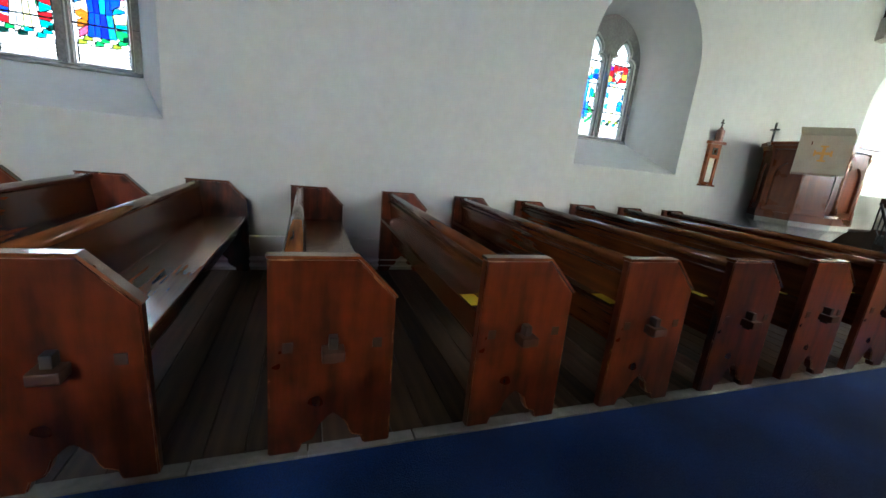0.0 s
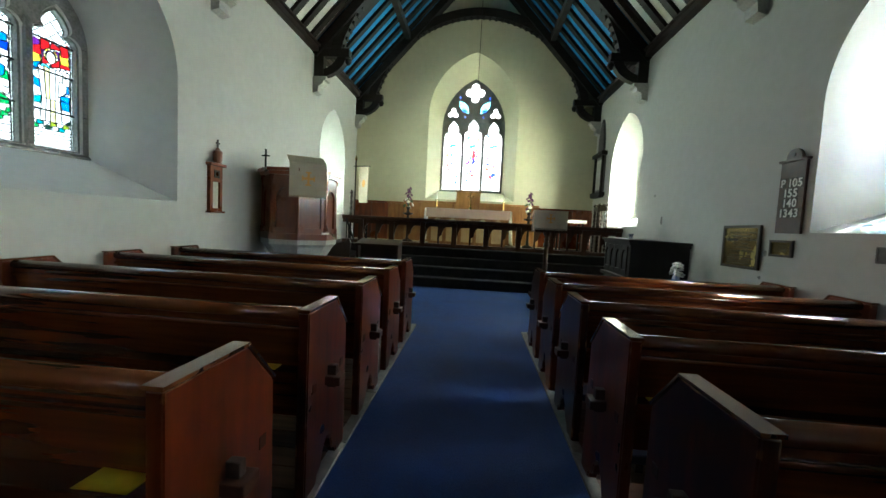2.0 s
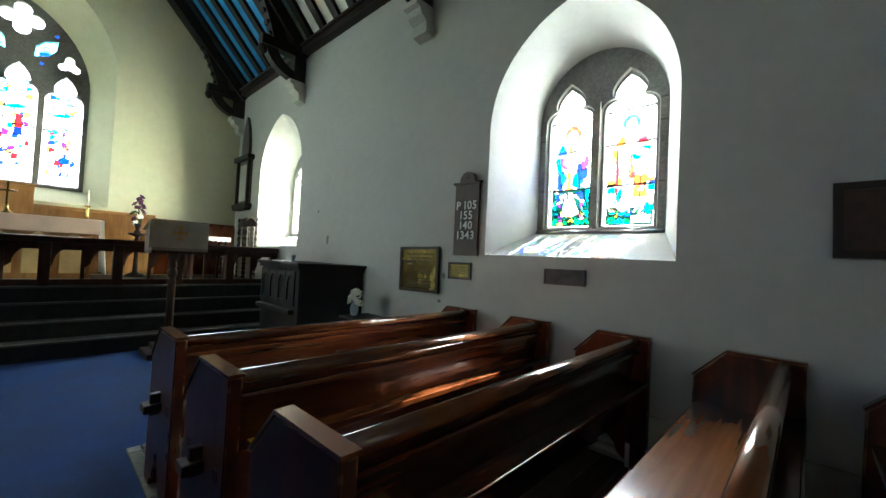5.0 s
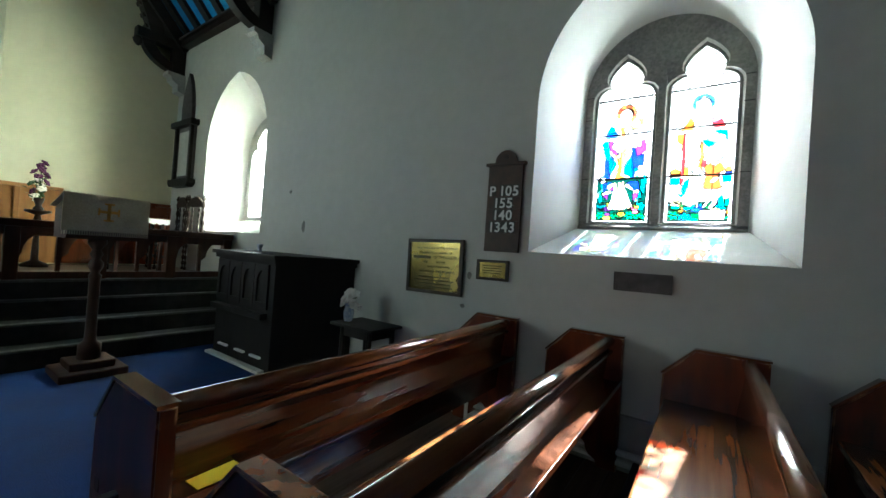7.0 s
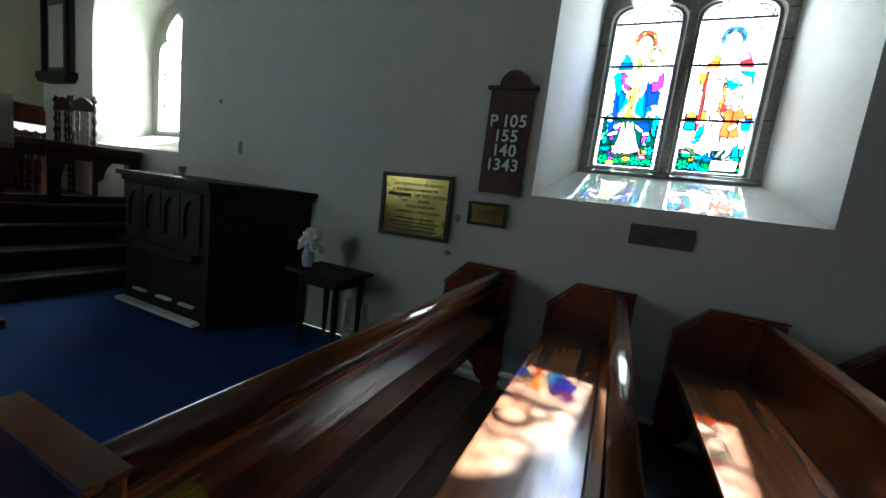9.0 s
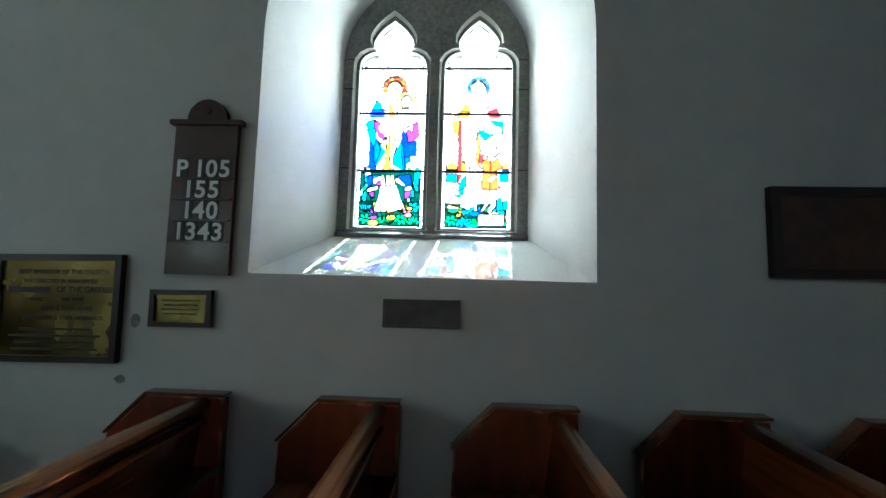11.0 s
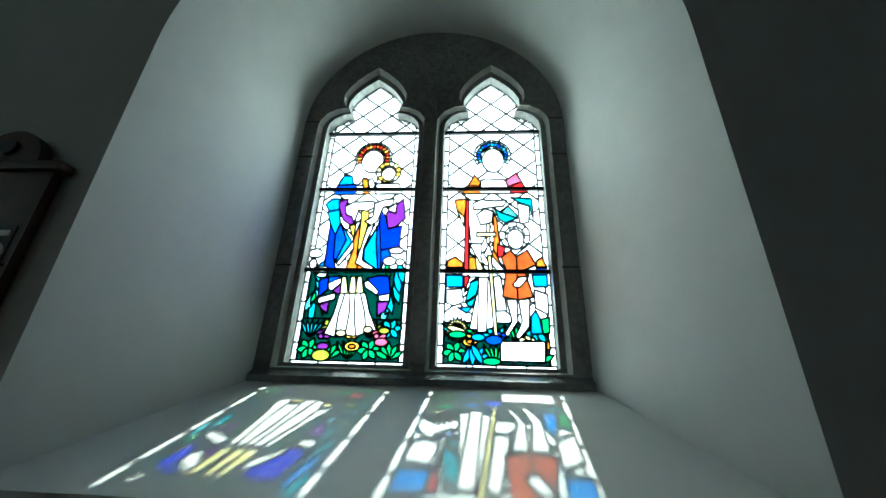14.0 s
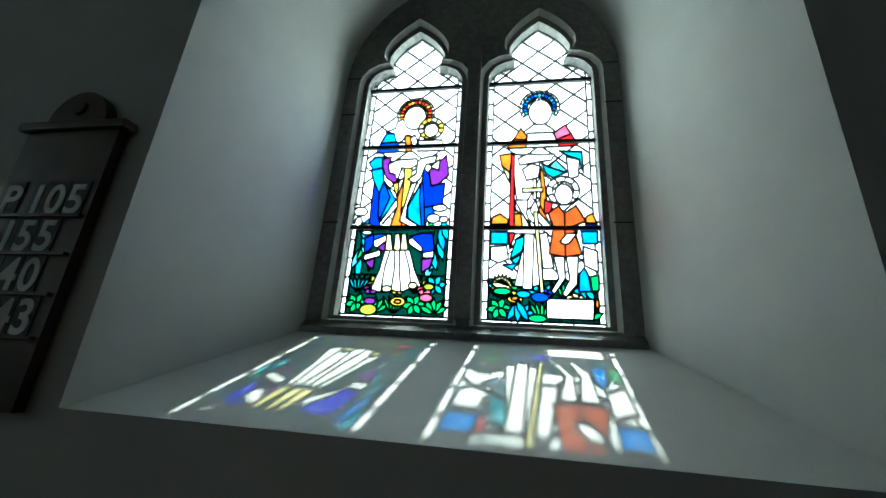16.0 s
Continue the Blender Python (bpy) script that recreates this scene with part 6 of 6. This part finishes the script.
part("apron", block(-0.18, 0.18, -0.16, 0.16, 0.52, 0.6), EBONISED, table)
for x in (-0.17, 0.17):
    for y in (-0.15, 0.15):
        part("leg", turned([(0.015, 0.0), (0.02, 0.1), (0.026, 0.4), (0.024, 0.6)], x, y, 8), EBONISED, table)
bouquet("flower_vase", "china vase of white flowers on a side table", 6.38, SOUTH + 0.32, 0.634, (PETAL, PETAL, PETAL), 0.085, 9, [(0.035, 0), (0.045, 0.03), (0.05, 0.08), (0.035, 0.14), (0.045, 0.17)], 1.7)

# ---- sanctuary furniture ----
def twist_chair(x, y, z, turn, label="dark carved chair with barley-twist posts and a caned back"):
    c = thing("chair", label, "chair", "carved chairs", at=(x, y, z), turn=turn)
    part("seat", block(-0.23, 0.23, -0.21, 0.21, 0.42, 0.46, bevel=0.01), WOOD_DARK, c)

    def twist(px, py, z0, z1, r):
        bm = bmesh.new()
        n = 26
        lathe(bm, [(r * (0.72 + 0.28 * math.sin(k * 1.15)), z0 + (z1 - z0) * k / n) for k in range(n + 1)], px, py, 8)
        return bm
    for px in (-0.2, 0.2):
        part("front_leg", twist(px, -0.18, 0.0, 0.42, 0.025), WOOD_DARK, c)
        part("rear_leg", twist(px, 0.19, 0.0, 0.42, 0.025), WOOD_DARK, c)
        part("back_post", twist(px, 0.19, 0.46, 1.1, 0.028), WOOD_DARK, c)
        part("finial", turned([(0.02, 1.1), (0.035, 1.13), (0.02, 1.16), (0.006, 1.19)], px, 0.19, 8), WOOD_DARK, c)
        part("back_strut", twist(px * 0.45, 0.19, 0.58, 1.0, 0.016), WOOD_DARK, c)
    crest = [(-0.2, 1.0)] + [(-0.18 + 0.36 * k / 12, 1.08 + 0.07 * math.sin(math.pi * k / 12) + 0.018 * (k % 2)) for k in range(13)] + [(0.2, 1.0)]
    part("crest_rail", plate([crest], 0.17, 0.205), WOOD_DARK, c)
    part("lower_rail", block(-0.2, 0.2, 0.17, 0.2, 0.54, 0.6, bevel=0.006), WOOD_DARK, c)
    part("stretcher", block(-0.2, 0.2, -0.19, -0.165, 0.18, 0.22, bevel=0.006), WOOD_DARK, c)
    return c


twist_chair(10.2, -1.98, 0.782, 186)
twist_chair(10.74, -1.98, 0.782, 176)
twist_chair(9.9, 3.55, 0.782, 20, "dark carved high-backed chair beside the banner")
credence = thing("credence_table", "small table with a scalloped white lace cloth", "table", at=(10.3, -1.45, 0.782))
part("tabletop", block(-0.22, 0.22, -0.3, 0.3, 0.72, 0.745), WOOD_DARK, credence)
for x in (-0.18, 0.18):
    for y in (-0.25, 0.25):
        part("leg", block(x - 0.02, x + 0.02, y - 0.02, y + 0.02, 0, 0.72), WOOD_DARK, credence)
lace = thing("lace_cloth", "white lace cloth with a scalloped edge", "cloth", at=(10.3, -1.45, 0.782))
part("cloth", block(-0.24, 0.24, -0.32, 0.32, 0.746, 0.752), LINEN, lace)
edge_pts = [(-0.32, 0.75)] + [(-0.32 + 0.64 * k / 32, 0.69 - 0.02 * abs(math.sin(math.pi * k / 4))) for k in range(33)] + [(0.32, 0.75)]
part("lace_edge", plate([edge_pts], -0.245, -0.241, "yz"), LINEN, lace)

banner = thing("processional_banner", "hanging cream embroidered banner on a dark pole", "banner", at=(10.95, 4.0, 0.782))
bm = bmesh.new()
rod(bm, (0, 0, 0), (0, 0, 2.05), 0.018, 10)
part("pole", bm, WOOD_DARK, banner)
part("finial", turned([(0.02, 2.05), (0.04, 2.09), (0.02, 2.13), (0.004, 2.18)], 0, 0, 10), BRASS, banner)
bm = bmesh.new()
rod(bm, (-0.09, -0.4, 1.9), (0.02, 0.06, 1.9), 0.014, 8)
part("cross_bar", bm, WOOD_DARK, banner)
o = part("cloth", block(-0.006, 0.006, -0.13, 0.13, 0.95, 1.88, bevel=0.003), CLOTH, banner)
o.matrix_basis = pose(-0.05, -0.24, 0, 0, 0, -12)
o2 = part("emblem", plate([oval(0, 1.45, 0.045, 0.10, 14)], -0.012, -0.007, "yz"), GOLD_THREAD, banner)
o2.matrix_basis = pose(-0.05, -0.24, 0, 0, 0, -12)

desk = thing("prayer_desk", "dark carved prayer desk before the steps", "desk", at=(8.0, 2.55, 0.003))
part("desk_top", plate([[(-0.2, 0.82), (0.2, 0.9), (0.2, 0.94), (-0.2, 0.86)]], -0.4, 0.4), WOOD_DARK, desk)
part("front", block(-0.02, 0.02, -0.36, 0.36, 0.1, 0.84), WOOD_DARK, desk)
for y in (-0.39, 0.35):
    part("end", plate([[(-0.2, 0.0), (0.22, 0.0), (0.16, 0.3), (0.2, 0.88), (-0.18, 0.82), (-0.12, 0.3)]], y, y + 0.04), WOOD_DARK, desk)
part("kneeler_board", block(-0.45, -0.2, -0.35, 0.35, 0.1, 0.14, bevel=0.006), WOOD_DARK, desk)
seat = thing("stall", "dark curved-arm clergy seat beside the pulpit", "chair", at=(7.98, 3.3, 0.003))
part("seat", block(-0.24, 0.24, -0.26, 0.26, 0.42, 0.46, bevel=0.01), WOOD_DARK, seat)
part("backrest", plate([[(-0.26, 0.46), (0.26, 0.46), (0.29, 0.86)] + [(0.26 - 0.52 * k / 8, 0.92 - 0.07 * math.sin(math.pi * k / 8)) for k in range(9)] + [(-0.29, 0.86)]], -0.26, -0.22, "yz"), WOOD_DARK, seat)
for y in (-0.26, 0.22):
    part("arm", plate([[(-0.24, 0.0), (-0.18, 0.0), (-0.18, 0.62), (0.1, 0.6), (0.18, 0.0), (0.24, 0.0), (0.2, 0.68), (-0.24, 0.74)]], y, y + 0.04), WOOD_DARK, seat)

wire = bmesh.new()
rod(wire, (9.9, 0.9, 4.4), (9.9, 0.9, RIDGE - 0.1), 0.006, 6)
tagged(part("lamp_chain", wire, IRON), "thin dark chain hanging from the roof", "chain")

book = part("open_book", block(-0.12, 0.12, -0.17, 0.17, 0, 0.035, bevel=0.008), LINEN)
book.matrix_basis = pose(7.29, 3.28, 1.996, 0, 0, 30)
tagged(book, "white service book on the pulpit rim", "book")
note = part("notice_card", block(-0.08, 0.08, -0.003, 0.003, 0, 0.03), LINEN)
note.matrix_basis = pose(6.585, 3.035, 1.043, 0, 0, -22)
tagged(note, "small white card on the pulpit plinth", "card")
for k, (x, y) in enumerate(((8.28, -2.02), (8.05, -1.9))):
    cup = part("small_cup", turned([(0.02, 0), (0.024, 0.01), (0.012, 0.03), (0.028, 0.07), (0.03, 0.085)], 0, 0, 12), CHINA)
    cup.matrix_basis = pose(x - 0.2, y, 1.206)
    tagged(cup, "small pale cup on the harmonium", "cup")
